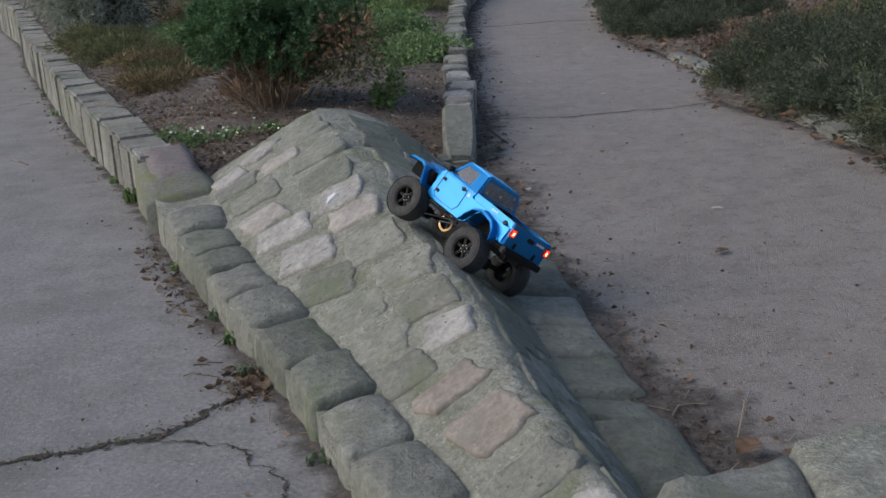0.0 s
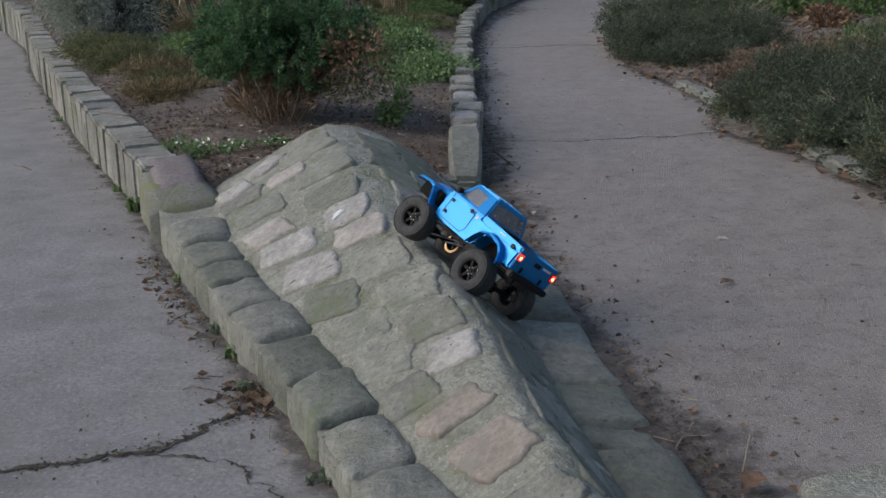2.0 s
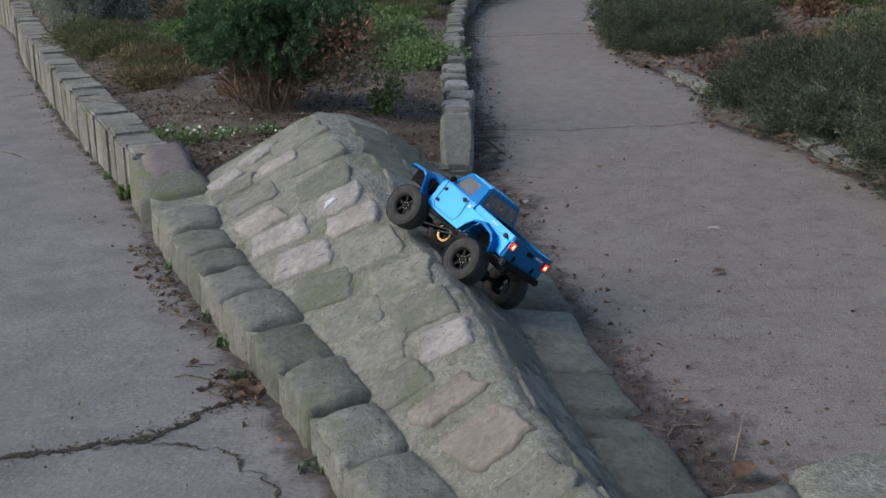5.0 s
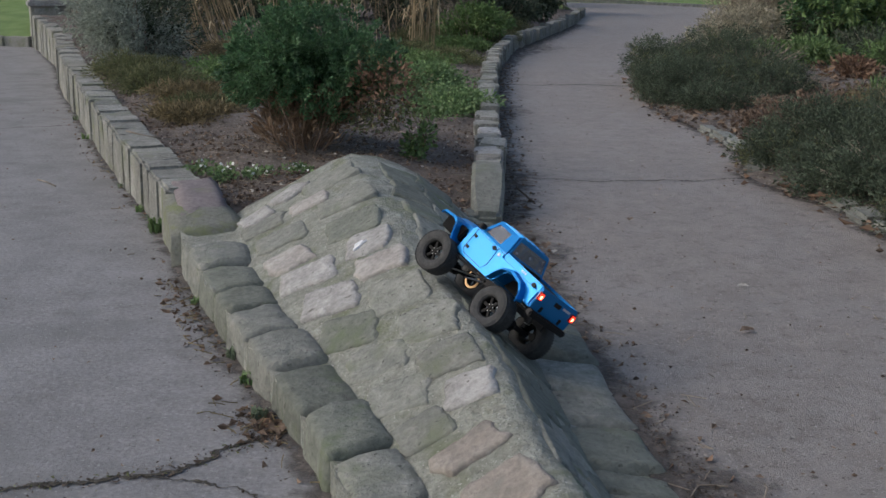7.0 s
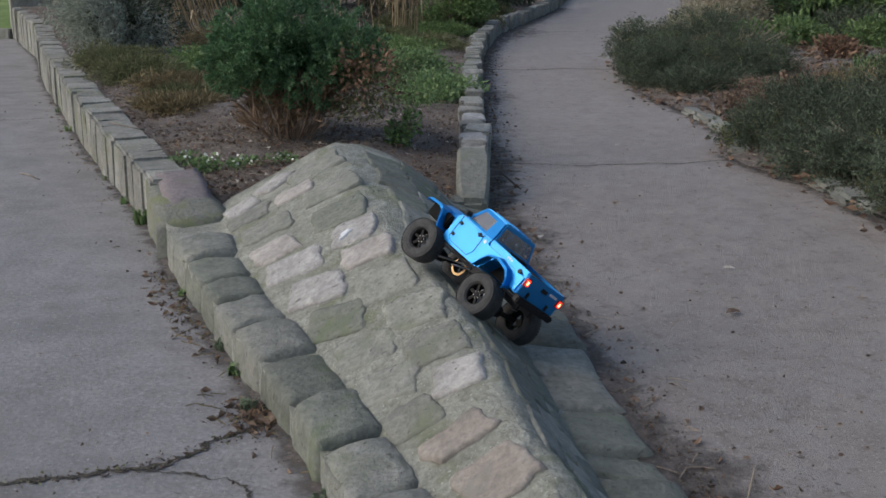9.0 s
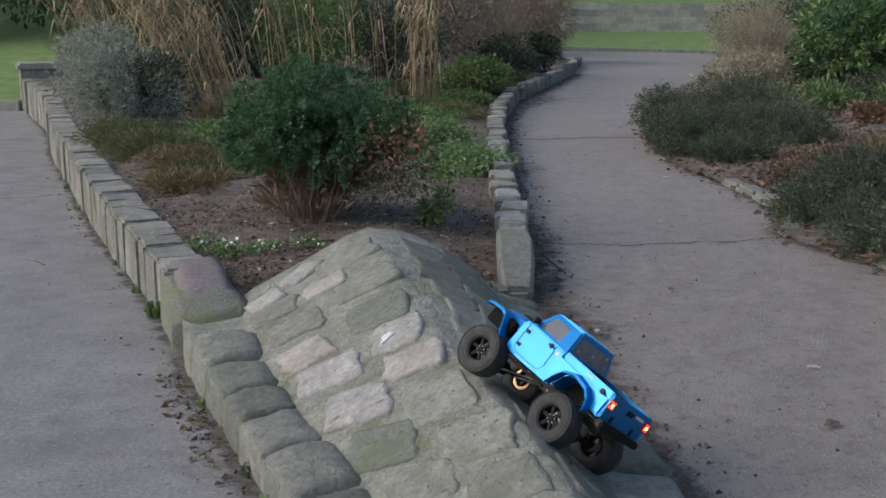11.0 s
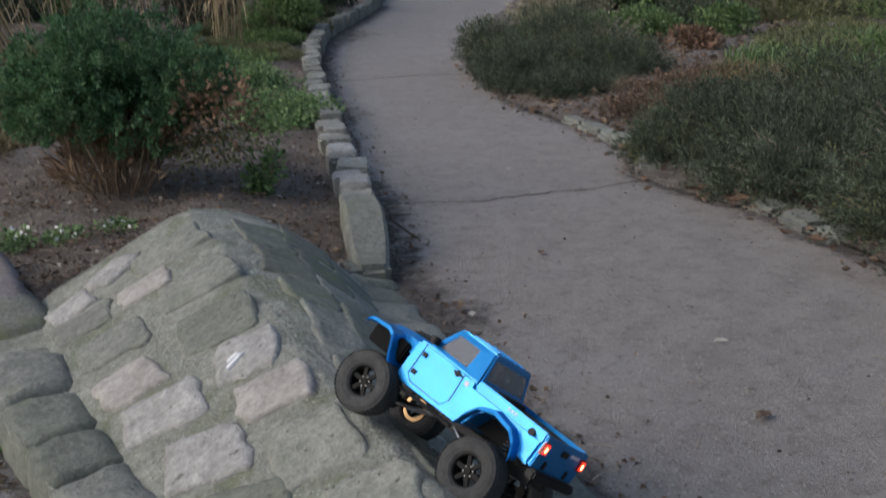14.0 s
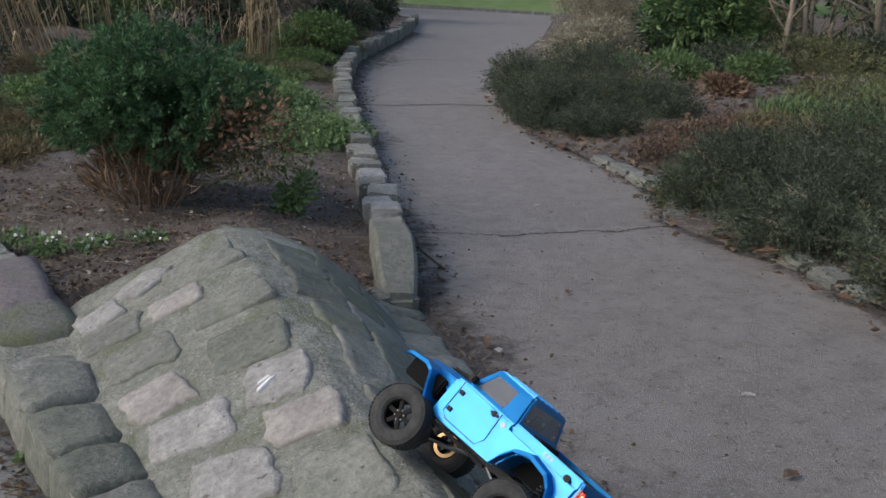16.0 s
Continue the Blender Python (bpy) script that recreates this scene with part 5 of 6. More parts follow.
# side details
for side in (1, -1):
    yy = side * 0.0895
    for z in (0.126, 0.085):
        part("door_hinge", Shape().box((0.09, yy, z), (0.012, 0.004, 0.01)), BLACK, truck, "black door hinge", bevel=0.001)
    handle = part("door_handle", Shape().box((0.0, yy, 0.138), (0.022, 0.004, 0.006)), BLACK, truck, "black door handle", bevel=0.001)
    part("grip", Shape().box((0.001, yy, 0.138), (0.007, 0.006, 0.013)), BLACK, handle, bevel=0.001)
    part("fuel_cap", Shape().lathe([(yy - side * 0.002, 0.0075), (yy + side * 0.0015, 0.0075), (yy + side * 0.0018, 0.0001)], 16, "y", (-0.207, 0, 0.139)), BLACK, truck, "black fuel cap")
    part("round_sticker", Shape().lathe([(yy - side * 0.001, 0.006), (yy - side * 0.0003, 0.006), (yy, 0.0001)], 16, "y", (-0.03, 0, 0.133)), DECAL, truck)
    for k in range(3):
        part("logo_bar", Shape().box((-0.14 - 0.009 * k, yy - side * 0.0008, 0.146), (0.006, 0.0015, 0.006)), DECAL, truck)
    part("mirror", Shape().box((0.08, side * 0.101, 0.164), (0.014, 0.022, 0.016)), BLACK, truck, "black wing mirror", bevel=0.003)
    seam = Shape().tube([(0.1, yy - side * 0.0012, 0.148), (0.1, yy - side * 0.0012, 0.075), (0.085, yy - side * 0.0012, 0.064), (-0.005, yy - side * 0.0012, 0.066), (-0.018, yy - side * 0.0012, 0.085), (-0.014, yy - side * 0.0012, 0.148)], 0.0011, 4)
    part("door_seam", seam, BLACK, truck)
    part("rock_slider", Shape().tube([(0.12, side * 0.078, 0.045), (0.1, side * 0.082, 0.042), (-0.05, side * 0.082, 0.046)], 0.004, 8), BLACK, truck)
    part("chassis_rail", Shape().box((0.0, side * 0.028, 0.052), (0.46, 0.008, 0.018)), BLACK, truck)
    for x in (0.15, -0.15):
        shock = part("shock", Shape().tube([(x, side * 0.055, 0.012), (x - 0.012, side * 0.05, 0.1)], 0.0045, 8), BLACK, truck)
        coil = Shape()
        ring = [Vector((x - 0.0015 - 0.0105 * (k / 60), side * (0.0545 - 0.004 * k / 60), 0.025 + 0.065 * k / 60)) + Vector((math.cos(k * 0.84), math.sin(k * 0.84), 0)) * 0.008 for k in range(61)]
        coil.tube(ring, 0.0016, 5)
        part("spring", coil, STEEL, shock, "pale coil spring")
    part("link", Shape().tube([(0.14, side * 0.03, -0.004), (0.02, side * 0.024, 0.04)], 0.003, 6), STEEL, truck)
    part("link", Shape().tube([(-0.14, side * 0.03, -0.004), (-0.02, side * 0.024, 0.04)], 0.003, 6), STEEL, truck)
part("gearbox", Shape().box((0.0, 0, 0.045), (0.08, 0.045, 0.03)), BLACK, truck, bevel=0.004)
part("motor", Shape().lathe([(-0.025, 0.0001), (-0.025, 0.018), (0.025, 0.018), (0.025, 0.0001)], 18, "x", (0.11, 0, 0.07)), BLACK, truck)
for x in (0.1565, -0.1565):
    axle = part("axle", Shape().tube([(x, -0.075, 0), (x, 0.075, 0)], 0.008, 10), BLACK, truck)
    part("differential", Shape().lathe([(-0.02, 0.004), (-0.014, 0.018), (0, 0.021), (0.014, 0.018), (0.02, 0.004)], 14, "x", (x, 0.012, 0)), BLACK, axle)


def wheel(x, y, steer=0.0, drop=0.0):
    """A balloon tyre with small tread blocks on a six-spoke rim, its face on the +y side."""
    turn = pose(x, y, drop, 0, 0, steer + (180 if y < 0 else 0))
    tyre = Shape().lathe([(-0.02, 0.029), (-0.0245, 0.033), (-0.0272, 0.042), (-0.0265, 0.05), (-0.023, 0.0565), (-0.017, 0.0592), (0.017, 0.0592), (0.023, 0.0565), (0.0265, 0.05), (0.0272, 0.042), (0.0245, 0.033), (0.02, 0.029)], 40)
    for k in range(44):
        for b, off in ((-0.021, 0), (-0.0105, 0.5), (0.0, 0), (0.0105, 0.5), (0.021, 0)):
            m = Matrix.Rotation(-2 * math.pi * (k + off) / 44, 3, "Y")
            tyre.box(m @ Vector((0.0592 if abs(b) < 0.02 else 0.0577, b, 0)), (0.0014, 0.0088, 0.0062), m)
    w = part("wheel", tyre, RUBBER, truck, "dusty black balloon tyre on a six-spoke rim", m=turn @ Matrix.Diagonal((1.12, 1.08, 1.12, 1)))
    rim = Shape().lathe([(-0.018, 0.031), (0.016, 0.031), (0.0185, 0.0305), (0.0185, 0.0275), (0.012, 0.0265), (-0.018, 0.0265)], 32)
    part("rim", rim, RIM, w, smooth=True)
    if y < 0 and x > 0:
        part("brass_ring", Shape().lathe([(-0.02, 0.026), (-0.0205, 0.019), (-0.017, 0.019), (-0.017, 0.026), (-0.02, 0.026)], 28), BRASS, w, "shiny brass wheel weight")
    for k in range(6):
        m = Matrix.Rotation(2 * math.pi * k / 6, 3, "Y")
        part("spoke", Shape().box(m @ Vector((0.0165, 0.012, 0)), (0.021, 0.006, 0.0085), m), RIM, w, bevel=0.001)
        m = Matrix.Rotation(2 * math.pi * (k + 0.5) / 6, 3, "Y")
        part("bolt", Shape().lathe([(0.012, 0.0016), (0.0145, 0.0016), (0.015, 0.0001)], 6, "y", m @ Vector((0.0095, 0, 0))), STEEL, w)
    part("hub", Shape().lathe([(0.004, 0.0001), (0.004, 0.011), (0.011, 0.011), (0.013, 0.006), (0.0165, 0.006), (0.0165, 0.0001)], 16), RIM, w)
    return w


wheel(0.1615, 0.108, 4, 0.007)
wheel(0.1565, -0.108, 4, 0.0)
wheel(-0.1565, 0.108, 0, 0.007)
wheel(-0.1565, -0.108, 0, 0.004)
for piece in truck.children:
    if not piece.name.startswith("wheel"):
        piece.matrix_basis = WIDE @ piece.matrix_basis


# ---- far wall, pillar and trees ----
PALEWALL = surf("pale_beige_stone", [(0.33, 0.31, 0.265), (0.42, 0.395, 0.34), (0.5, 0.47, 0.41)], 4, 0.95, bump=0.5, grain=30, vary=0.1)
far_wall = thing("far_wall", "pale coursed stone wall behind a strip of lawn", "stone wall", kind="structure")
rng = random.Random(11)
part("backing", Shape().box((11.4, 40.6, 0.62), (16.6, 0.5, 1.4)), PALEWALL, far_wall)
for row in range(5):
    x = 3.2 + 0.3 * (row % 2)
    while x < 19.5:
        l = rng.uniform(0.5, 0.95)
        part("stone", block_mesh(l * 0.995, 0.2, 0.235, int(x * 10) + row, chamfer=0.025), rng.choice((PALEWALL, STONE_LIGHT, PALEWALL)), far_wall, m=Matrix.Translation((x + l / 2, 40.32, 0.17 + 0.235 * row)) @ pose(0, 0, 0, 0, 0, 90))
        x += l
bank = Shape()
for j, (y, z) in enumerate(((40.7, 1.32), (42, 1.42), (45, 1.65), (52, 1.95), (70, 2.2))):
    bank.v += [(-40 + 5 * i, y, z + 0.05 * noise.noise(Vector((i, j, 0)))) for i in range(25)]
bank.f = [(j * 25 + i, j * 25 + i + 1, (j + 1) * 25 + i + 1, (j + 1) * 25 + i) for j in range(4) for i in range(24)]
verge = Shape()
for j, (y, z) in enumerate(((33.2, -0.04), (34.5, 0.06), (37, 0.2), (40.4, 0.34))):
    verge.v += [(-2 + 2 * i, y - 0.2 * i * (j == 0), z + 0.03 * noise.noise(Vector((i, j, 5)))) for i in range(14)]
verge.f = [(j * 14 + i, j * 14 + i + 1, (j + 1) * 14 + i + 1, (j + 1) * 14 + i) for j in range(3) for i in range(13)]
tagged(part("grass_verge", verge, LAWN, smooth=True), "strip of green lawn rising to the far wall", "lawn", kind="structure")
tagged(part("grass_bank", bank, LAWN, smooth=True), "mown grass bank above the far wall", "lawn", kind="structure")
kerb = Shape()
for k in range(20):
    kerb.box((1.8 + 0.28 * k, 32.6 - 0.2 * k, 0.02), (0.29, 0.12, 0.12))
tagged(part("far_kerb", kerb, WALLSTONE), "thin stone edging between path and far lawn", "kerb", kind="structure")
pillar = thing("stone_pillar", "squat pale stone pillar with a flat cap at the wall's end", "pillar", kind="structure")
part("shaft", block_mesh(0.55, 0.6, 0.85, 7, chamfer=0.05), WALLSTONE, pillar, m=Matrix.Translation((-6.75, 17.1, -0.62)) @ pose(0, 0, 0, 0, 0, 25))
part("cap", block_mesh(0.62, 0.68, 0.09, 9, chamfer=0.05), STONE_LIGHT, pillar, "pale flat cap stone", m=Matrix.Translation((-6.75, 17.1, 0.22)) @ pose(0, 0, 0, 0, 0, 25))
for k in range(9):
    part("edging_stone", block_mesh(0.42, 0.16, 0.4, 60 + k), WALLSTONE, pillar, m=Matrix.Translation((-7.2 - 0.4 * k, 16.9 + 0.06 * k * k * 0.3, -0.66)) @ pose(0, 0, 0, 0, 0, 85 - 3 * k))
lawn = Shape()
for j in range(9):
    lawn.v += [(-30 + 2.5 * i, 17.4 + 2.2 * j, -0.45 + 0.11 * 2.2 * j + 0.03 * noise.noise(Vector((i, j, 2)))) for i in range(12)]
lawn.f = [(j * 12 + i, j * 12 + i + 1, (j + 1) * 12 + i + 1, (j + 1) * 12 + i) for j in range(8) for i in range(11)]
tagged(part("lawn_slope", lawn, LAWN, smooth=True), "green lawn rising behind the pillar", "lawn", kind="structure")


def tree(x, y, h, crown, mat, seed, label, n=3500, size=0.4):
    t = thing("tree", label, "tree", group="trees in the distance")
    q = random.Random(seed)
    z = 0.5
    part("trunk", Shape().tube([(x, y, z - 0.8), (x + 0.1, y, z + h * 0.3), (x, y, z + h * 0.75)], [h * 0.03, h * 0.022, h * 0.008], 8), GREYBARK, t, smooth=True)
    for j in range(8):
        p = Vector((x, y, z + h * q.uniform(0.2, 0.6)))
        e = p + Vector((q.uniform(-1, 1) * crown, q.uniform(-1, 1) * crown, h * q.uniform(0.15, 0.4)))
        part("limb", Shape().tube([p, p.lerp(e, 0.5) + Vector((0, 0, -0.1)), e], [h * 0.01, h * 0.006, h * 0.002], 5), GREYBARK, t, smooth=True)
    pts, ways = cloud((x, y, z + h * 0.6), np.array((crown, crown, h * 0.5)), n, seed, 9)
    leaf_part("crown", leaves(pts, ways, size, seed, 0.6), mat, t)
    return t


TREES = [(-14, 30, 7, 3.6), (-20, 36, 9, 4.2), (-9.5, 34, 7, 3.5), (-5, 38, 8, 4), (-25, 28, 8, 4), (0, 48, 8, 4.5), (7, 56, 8, 5), (14, 52, 8, 4.5), (13, 34, 7, 3.8), (19, 30, 8, 4), (12, 24, 6, 3), (22, 44, 9, 5), (-13, 48, 9, 5), (-30, 44, 10, 5), (30, 36, 9, 5)]
for k, (x, y, h, c) in enumerate(TREES):
    tree(x, y, h, c, (SPREADING, MIDGREEN, EVERGREEN)[k % 3], 200 + k, ("dull grey-green", "mid-green", "dark evergreen")[k % 3] + " garden tree in the distance")

for k in range(9):
    tall("hedge_bush", (-6 + 3.6 * k, 47 + (k % 3), 2.6), (2.6, 1.6, 2.2), 2600, 0.32, (SPREADING, MIDGREEN, EVERGREEN, GREYBARK)[k % 4], 300 + k, "tall mixed hedge bush above the far wall", "hedge", 0, "hedge above the far wall")

for k in range(6):
    tall("hedge_bush", (-17 + 2.2 * k, 25 + (k % 2) * 1.5, 2.4), (1.9, 1.4, 2.3), 3200, 0.2, (SPREADING, EVERGREEN)[k % 2], 330 + k, "tall dark hedge bush behind the lawn", "hedge", 0, "hedge behind the lawn")

# ---- dirt, cracks and litter on the paths ----
gutter_w = table([(0.8, 0.3), (1.79, 0.24), (1.95, 0.22), (2.1, 0.15), (2.3, 0.08), (2.9, 0.06), (3.3, 0.08), (3.7, 0.12), (4.07, 0.2), (4.45, 0.18), (5.0, 0.12), (5.6, 0.2), (6.3, 0.08), (7.6, 0.1), (8.15, 0.26), (8.8, 0.1), (10.2, 0.12), (12.8, 0.15), (14.2, 0.5), (15.2, 0.2), (20, 0.2)])


def dirt(name, edge, width, height, ys, across, out, label):
    """A film of grit from an edge outwards, thick at the edge and gone at twice its width."""
    s = Shape()
    cover = []
    for y in ys:
        for k in range(across + 1):
            f = -0.3 + 2.3 * k / across
            x = edge(y) + out * f * width(y)
            s.v.append((x, y, height(y) + 0.004 + 0.004 * max(0, 0.6 - max(f, 0))))
            cover.append(min(1.0, 1.0 - 0.5 * max(f, 0)))
    n = across + 1
    s.f = [(j * n + i, j * n + i + 1, (j + 1) * n + i + 1, (j + 1) * n + i)[::out] for j in range(len(ys) - 1) for i in range(across)]
    ob = part(name, s, GRIT, smooth=True)
    ob.data.attributes.new("cover", "FLOAT", "POINT").data.foreach_set("value", cover)
    return tagged(ob, label, "dirt", kind="structure")


level = lambda y: 0.0
kerb_line = lambda y: edge_r(y) if y < 4.4 else kerb_x(y)
wall_line = lambda y: edge_l(y) if y < 4.2 else wall_x(y)
dirt("gutter_dirt", kerb_line, gutter_w, level, steps(0.8, 20, 0.05), 12, 1, "damp dark grit along the foot of the stones")
dirt("wall_dirt", wall_line, lambda y: 0.06, left_z, steps(1.0, 16, 0.05), 8, -1, "dark dirt line along the foot of the wall")
dirt("border_dirt", border_x, lambda y: 0.07, level, steps(2.0, 20, 0.05), 10, -1, "thin dark leaf mould spilling from under the shrubs")


def crack(points, wide, height, label):
    s = Shape()
    pts = [Vector((x, y, 0)) for x, y in points]
    n = 0
    for a, b in zip(pts, pts[1:]):
        m = max(2, int((b - a).length / 0.006))
        for k in range(m):
            p = a.lerp(b, k / m)
            d = (b - a).normalized()
            side = Vector((-d.y, d.x, 0))
            p += side * (0.03 * noise.noise(p * 7) + 0.016 * noise.noise(p * 29) + 0.012 * noise.noise(p * 83))
            w = wide * (0.2 + 1.5 * abs(noise.noise(p * 23 + Vector((5, 0, 0)))) + 0.8 * abs(noise.noise(p * 110)))
            for q in (p - side * w, p + side * w):
                s.v.append((q.x, q.y, height(q.y) + 0.0035))
            n += 1
    s.f = [(2 * k, 2 * k + 2, 2 * k + 3, 2 * k + 1) for k in range(n - 1)]
    return tagged(part("path_crack", s, CRACK), label, "crack", kind="structure")


crack([(0.24, 5.52), (0.66, 5.48), (0.94, 5.56), (1.21, 5.59), (1.55, 5.75)], 0.008, level, "thin dark crack across the tarmac")
crack([(0.2, 9.9), (0.55, 9.96), (1.05, 10.15), (1.6, 10.06)], 0.02, level, "dark joint across the tarmac")
crack([(0.5, 14.3), (1.3, 14.6), (2.5, 14.4)], 0.015, level, "faint joint across the tarmac")
crack([(-2.4, 1.15), (-1.5, 1.72), (-0.99, 1.94), (-0.656, 2.08), (-0.42, 2.36)], 0.013, left_z, "wide mossy crack across the concrete")
crack([(-0.75, 2.06), (-0.606, 2.033), (-0.45, 1.98), (-0.375, 1.88), (-0.345, 1.764), (-0.34, 1.5)], 0.005, left_z, "thin curved crack in the concrete")
crack([(-6.0, 6.7), (-3.45, 7.7), (-3.1, 7.95), (-3.0, 8.05)], 0.01, left_z, "dark joint across the concrete")


def litter(name, n, place, size, material, seed, label, flat=0.25):
    """Loose leaves lying at places given by a function of a random source."""
    r = random.Random(seed)
    pts, ways = [], []
    for _ in range(n):
        pts.append(place(r))
        a = r.uniform(0, 6.28)
        ways.append((math.cos(a) * 3, math.sin(a) * 3, r.uniform(-0.2, 0.5) * flat * 4))
    ob = leaf_part(name, leaves(pts, ways, size, seed, 0.6, 0.5, 0.3), material, None, label)
    return tagged(ob, category="litter", kind="stuff")


def by_gutter(r):
    y = r.uniform(1.5, 12)
    e = edge_r(y) if y < 4.4 else kerb_x(y)
    return (e + abs(r.gauss(0, 0.09)) + 0.01, y, 0.006)


def on_bed(r):
    y = 4.3 + 9 * r.random() ** 1.6
    x = r.uniform(wall_x(y) + 0.2, kerb_x(y) - 0.15)
    return (x, y, bed_z(x, y) + 0.012 + 0.05 * noise.noise(Vector((x * 3, y * 3, 3.0))))


def by_border(r):
    y = r.uniform(3.0, 13)
    x = border_x(y) + r.gauss(0.06, 0.1)
    return (x, y, max(right_bed_z(x, y), 0) + 0.012)


def on_shrub_bed(r):
    y, d = r.uniform(4, 14), r.uniform(0.1, 3.5)
    x = border_x(y) + d
    return (x, y, right_bed_z(x, y) + 0.015)


def on_tarmac(r):
    y = 1.6 + 14 * r.random() ** 1.5
    return (r.uniform((edge_r(y) if y < 4.4 else kerb_x(y)) + 0.1, border_x(y)), y, 0.003)


def on_concrete(r):
    y = 1.4 + 8 * r.random() ** 1.5
    e = edge_l(y) if y < 4.2 else wall_x(y)
    return (e - abs(r.gauss(0, 0.9)) - 0.03, y, left_z(y) + 0.003)


def by_left_foot(r):
    y = r.choice((r.gauss(3.3, 0.25), r.gauss(2.35, 0.06), r.uniform(2, 9)))
    e = edge_l(y) if y < 4.2 else wall_x(y)
    return (e - abs(r.gauss(0, 0.06)) - 0.02, y, left_z(y) + 0.006)


def gutter_spill(r):
    y = r.choice((r.uniform(1.5, 12), r.gauss(4.3, 0.5), r.gauss(1.9, 0.4)))
    e = edge_r(y) if y < 4.4 else kerb_x(y)
    return (e + min(abs(r.gauss(0, 0.07)), r.expovariate(11)) + 0.01, y, 0.006)


def border_spill(r):
    y = r.uniform(3.0, 13)
    return (border_x(y) + 0.05 - abs(r.gauss(0, 0.07)), y, 0.004)


def in_crack(r):
    f = r.random()
    y = float(np.interp(f, (0, 0.5, 0.72, 0.86, 1), (1.15, 1.72, 1.94, 2.08, 2.36)))
    x = float(np.interp(f, (0, 0.5, 0.72, 0.86, 1), (-2.4, -1.5, -0.99, -0.656, -0.42)))
    return (x + r.gauss(0, 0.02), y + r.gauss(0, 0.018), left_z(y) + 0.005)


litter("crack_grit", 900, in_crack, 0.009, MOULD, 35, "dark crumbs and moss lying in the wide crack")
litter("crack_moss", 160, in_crack, 0.011, OLIVE, 36, "specks of moss growing in the wide crack")
litter("crack_leaves", 36, in_crack, 0.03, DEADLEAF, 37, "dry leaf scraps caught along the wide crack")
litter("gutter_grit", 2600, gutter_spill, 0.0075, MOULD, 31, "dark crumbs of leaf mould spilling from the kerb foot")
litter("border_grit", 1200, border_spill, 0.01, MOULD, 32, "dark crumbs of leaf mould along the shrubs' edge")
litter("foot_grit", 900, by_left_foot, 0.008, MOULD, 33, "dark crumbs along the foot of the kerb stones")
litter("bed_crumbs", 7000, on_bed, 0.016, MOULD, 34, "dark crumbs of leaf mould on the soil")
litter("gutter_leaves", 560, by_gutter, 0.022, DEADLEAF, 1, "dry brown leaves gathered along the kerb foot")
litter("gutter_pale_leaves", 60, by_gutter, 0.03, RUSTLEAF, 12, "tan curled leaves gathered along the kerb foot", 0.6)
litter("bed_leaves", 4600, on_bed, 0.024, DEADLEAF, 2, "brown leaf litter scattered over the soil")
litter("bed_chips", 300, on_bed, 0.022, PALELEAF, 3, "pale dry leaf scraps on the soil")
litter("border_leaves", 700, by_border, 0.036, DEADLEAF, 4, "dry leaves gathered under the shrubs' edge")
litter("border_rust_leaves", 60, by_border, 0.08, RUSTLEAF, 5, "large rust-brown leaves under the shrubs' edge")
litter("shrub_leaves", 2200, on_shrub_bed, 0.07, DEADLEAF, 6, "brown leaf litter under the shrubs")
litter("path_scraps", 620, on_tarmac, 0.013, DEADLEAF, 7, "small dark scraps on the tarmac")
litter("concrete_scraps", 150, on_concrete, 0.013, DEADLEAF, 8, "small dark scraps on the concrete")
litter("foot_leaves", 200, by_left_foot, 0.028, DEADLEAF, 9, "dry leaves along the foot of the kerb stones")


def fallen_leaf(x, y, z, size, material, seed, label):
    r = random.Random(seed)
    s = Shape()
    size *= 0.8
    a = r.uniform(0, 6.28)
    d, w = Vector((math.cos(a), math.sin(a), 0)), Vector((-math.sin(a), math.cos(a), 0))
    for k in range(7):
        f = k / 6
        half = size * 0.3 * math.sin(math.pi * (0.08 + 0.88 * f)) * (1 + 0.25 * (-1) ** k)
        lift = size * 0.08 * math.sin(math.pi * f) + size * 0.06 * r.random()
        c = d * size * (f - 0.5)
        s.v += [tuple(c - w * half + Vector((0, 0, lift + size * 0.1))), tuple(c + Vector((0, 0, lift * 0.4 + 0.002))), tuple(c + w * half + Vector((0, 0, lift + size * 0.06)))]
    s.f = [(3 * k + i, 3 * k + i + 1, 3 * k + i + 4, 3 * k + i + 3) for k in range(6) for i in range(2)]
    return tagged(part("fallen_leaf", s, material, smooth=True, m=Matrix.Translation((x, y, z))), label, "leaf", "fallen leaves on the paths")


fallen_leaf(0.924, 6.1, 0.006, 0.05, PALELEAF, 1, "small white leaf lying on the tarmac")
fallen_leaf(1.228, 7.69, 0.006, 0.06, PALELEAF, 2, "small white leaf lying on the tarmac")
fallen_leaf(0.338, 3.94, 0.02, 0.05, PALELEAF, 3, "pale curled leaf by the flat stones")
fallen_leaf(0.31, 4.02, 0.02, 0.09, DEADLEAF, 4, "curled brown leaf by the flat stones")
fallen_leaf(0.635, 1.77, 0.02, 0.1, RUSTLEAF, 5, "curled rust-brown leaf on damp grit")
fallen_leaf(-0.46, 2.33, left_z(2.33) + 0.004, 0.1, DEADLEAF, 6, "curled tan leaf caught in a crack")
fallen_leaf(-0.5, 2.37, left_z(2.37) + 0.004, 0.07, RUSTLEAF, 7, "curled brown leaf caught in a crack")
fallen_leaf(0.72, 4.6, 0.006, 0.06, DEADLEAF, 8, "flat brown leaf on the tarmac")
fallen_leaf(1.0, 3.6, 0.006, 0.05, PALELEAF, 9, "small pale scrap on the tarmac")
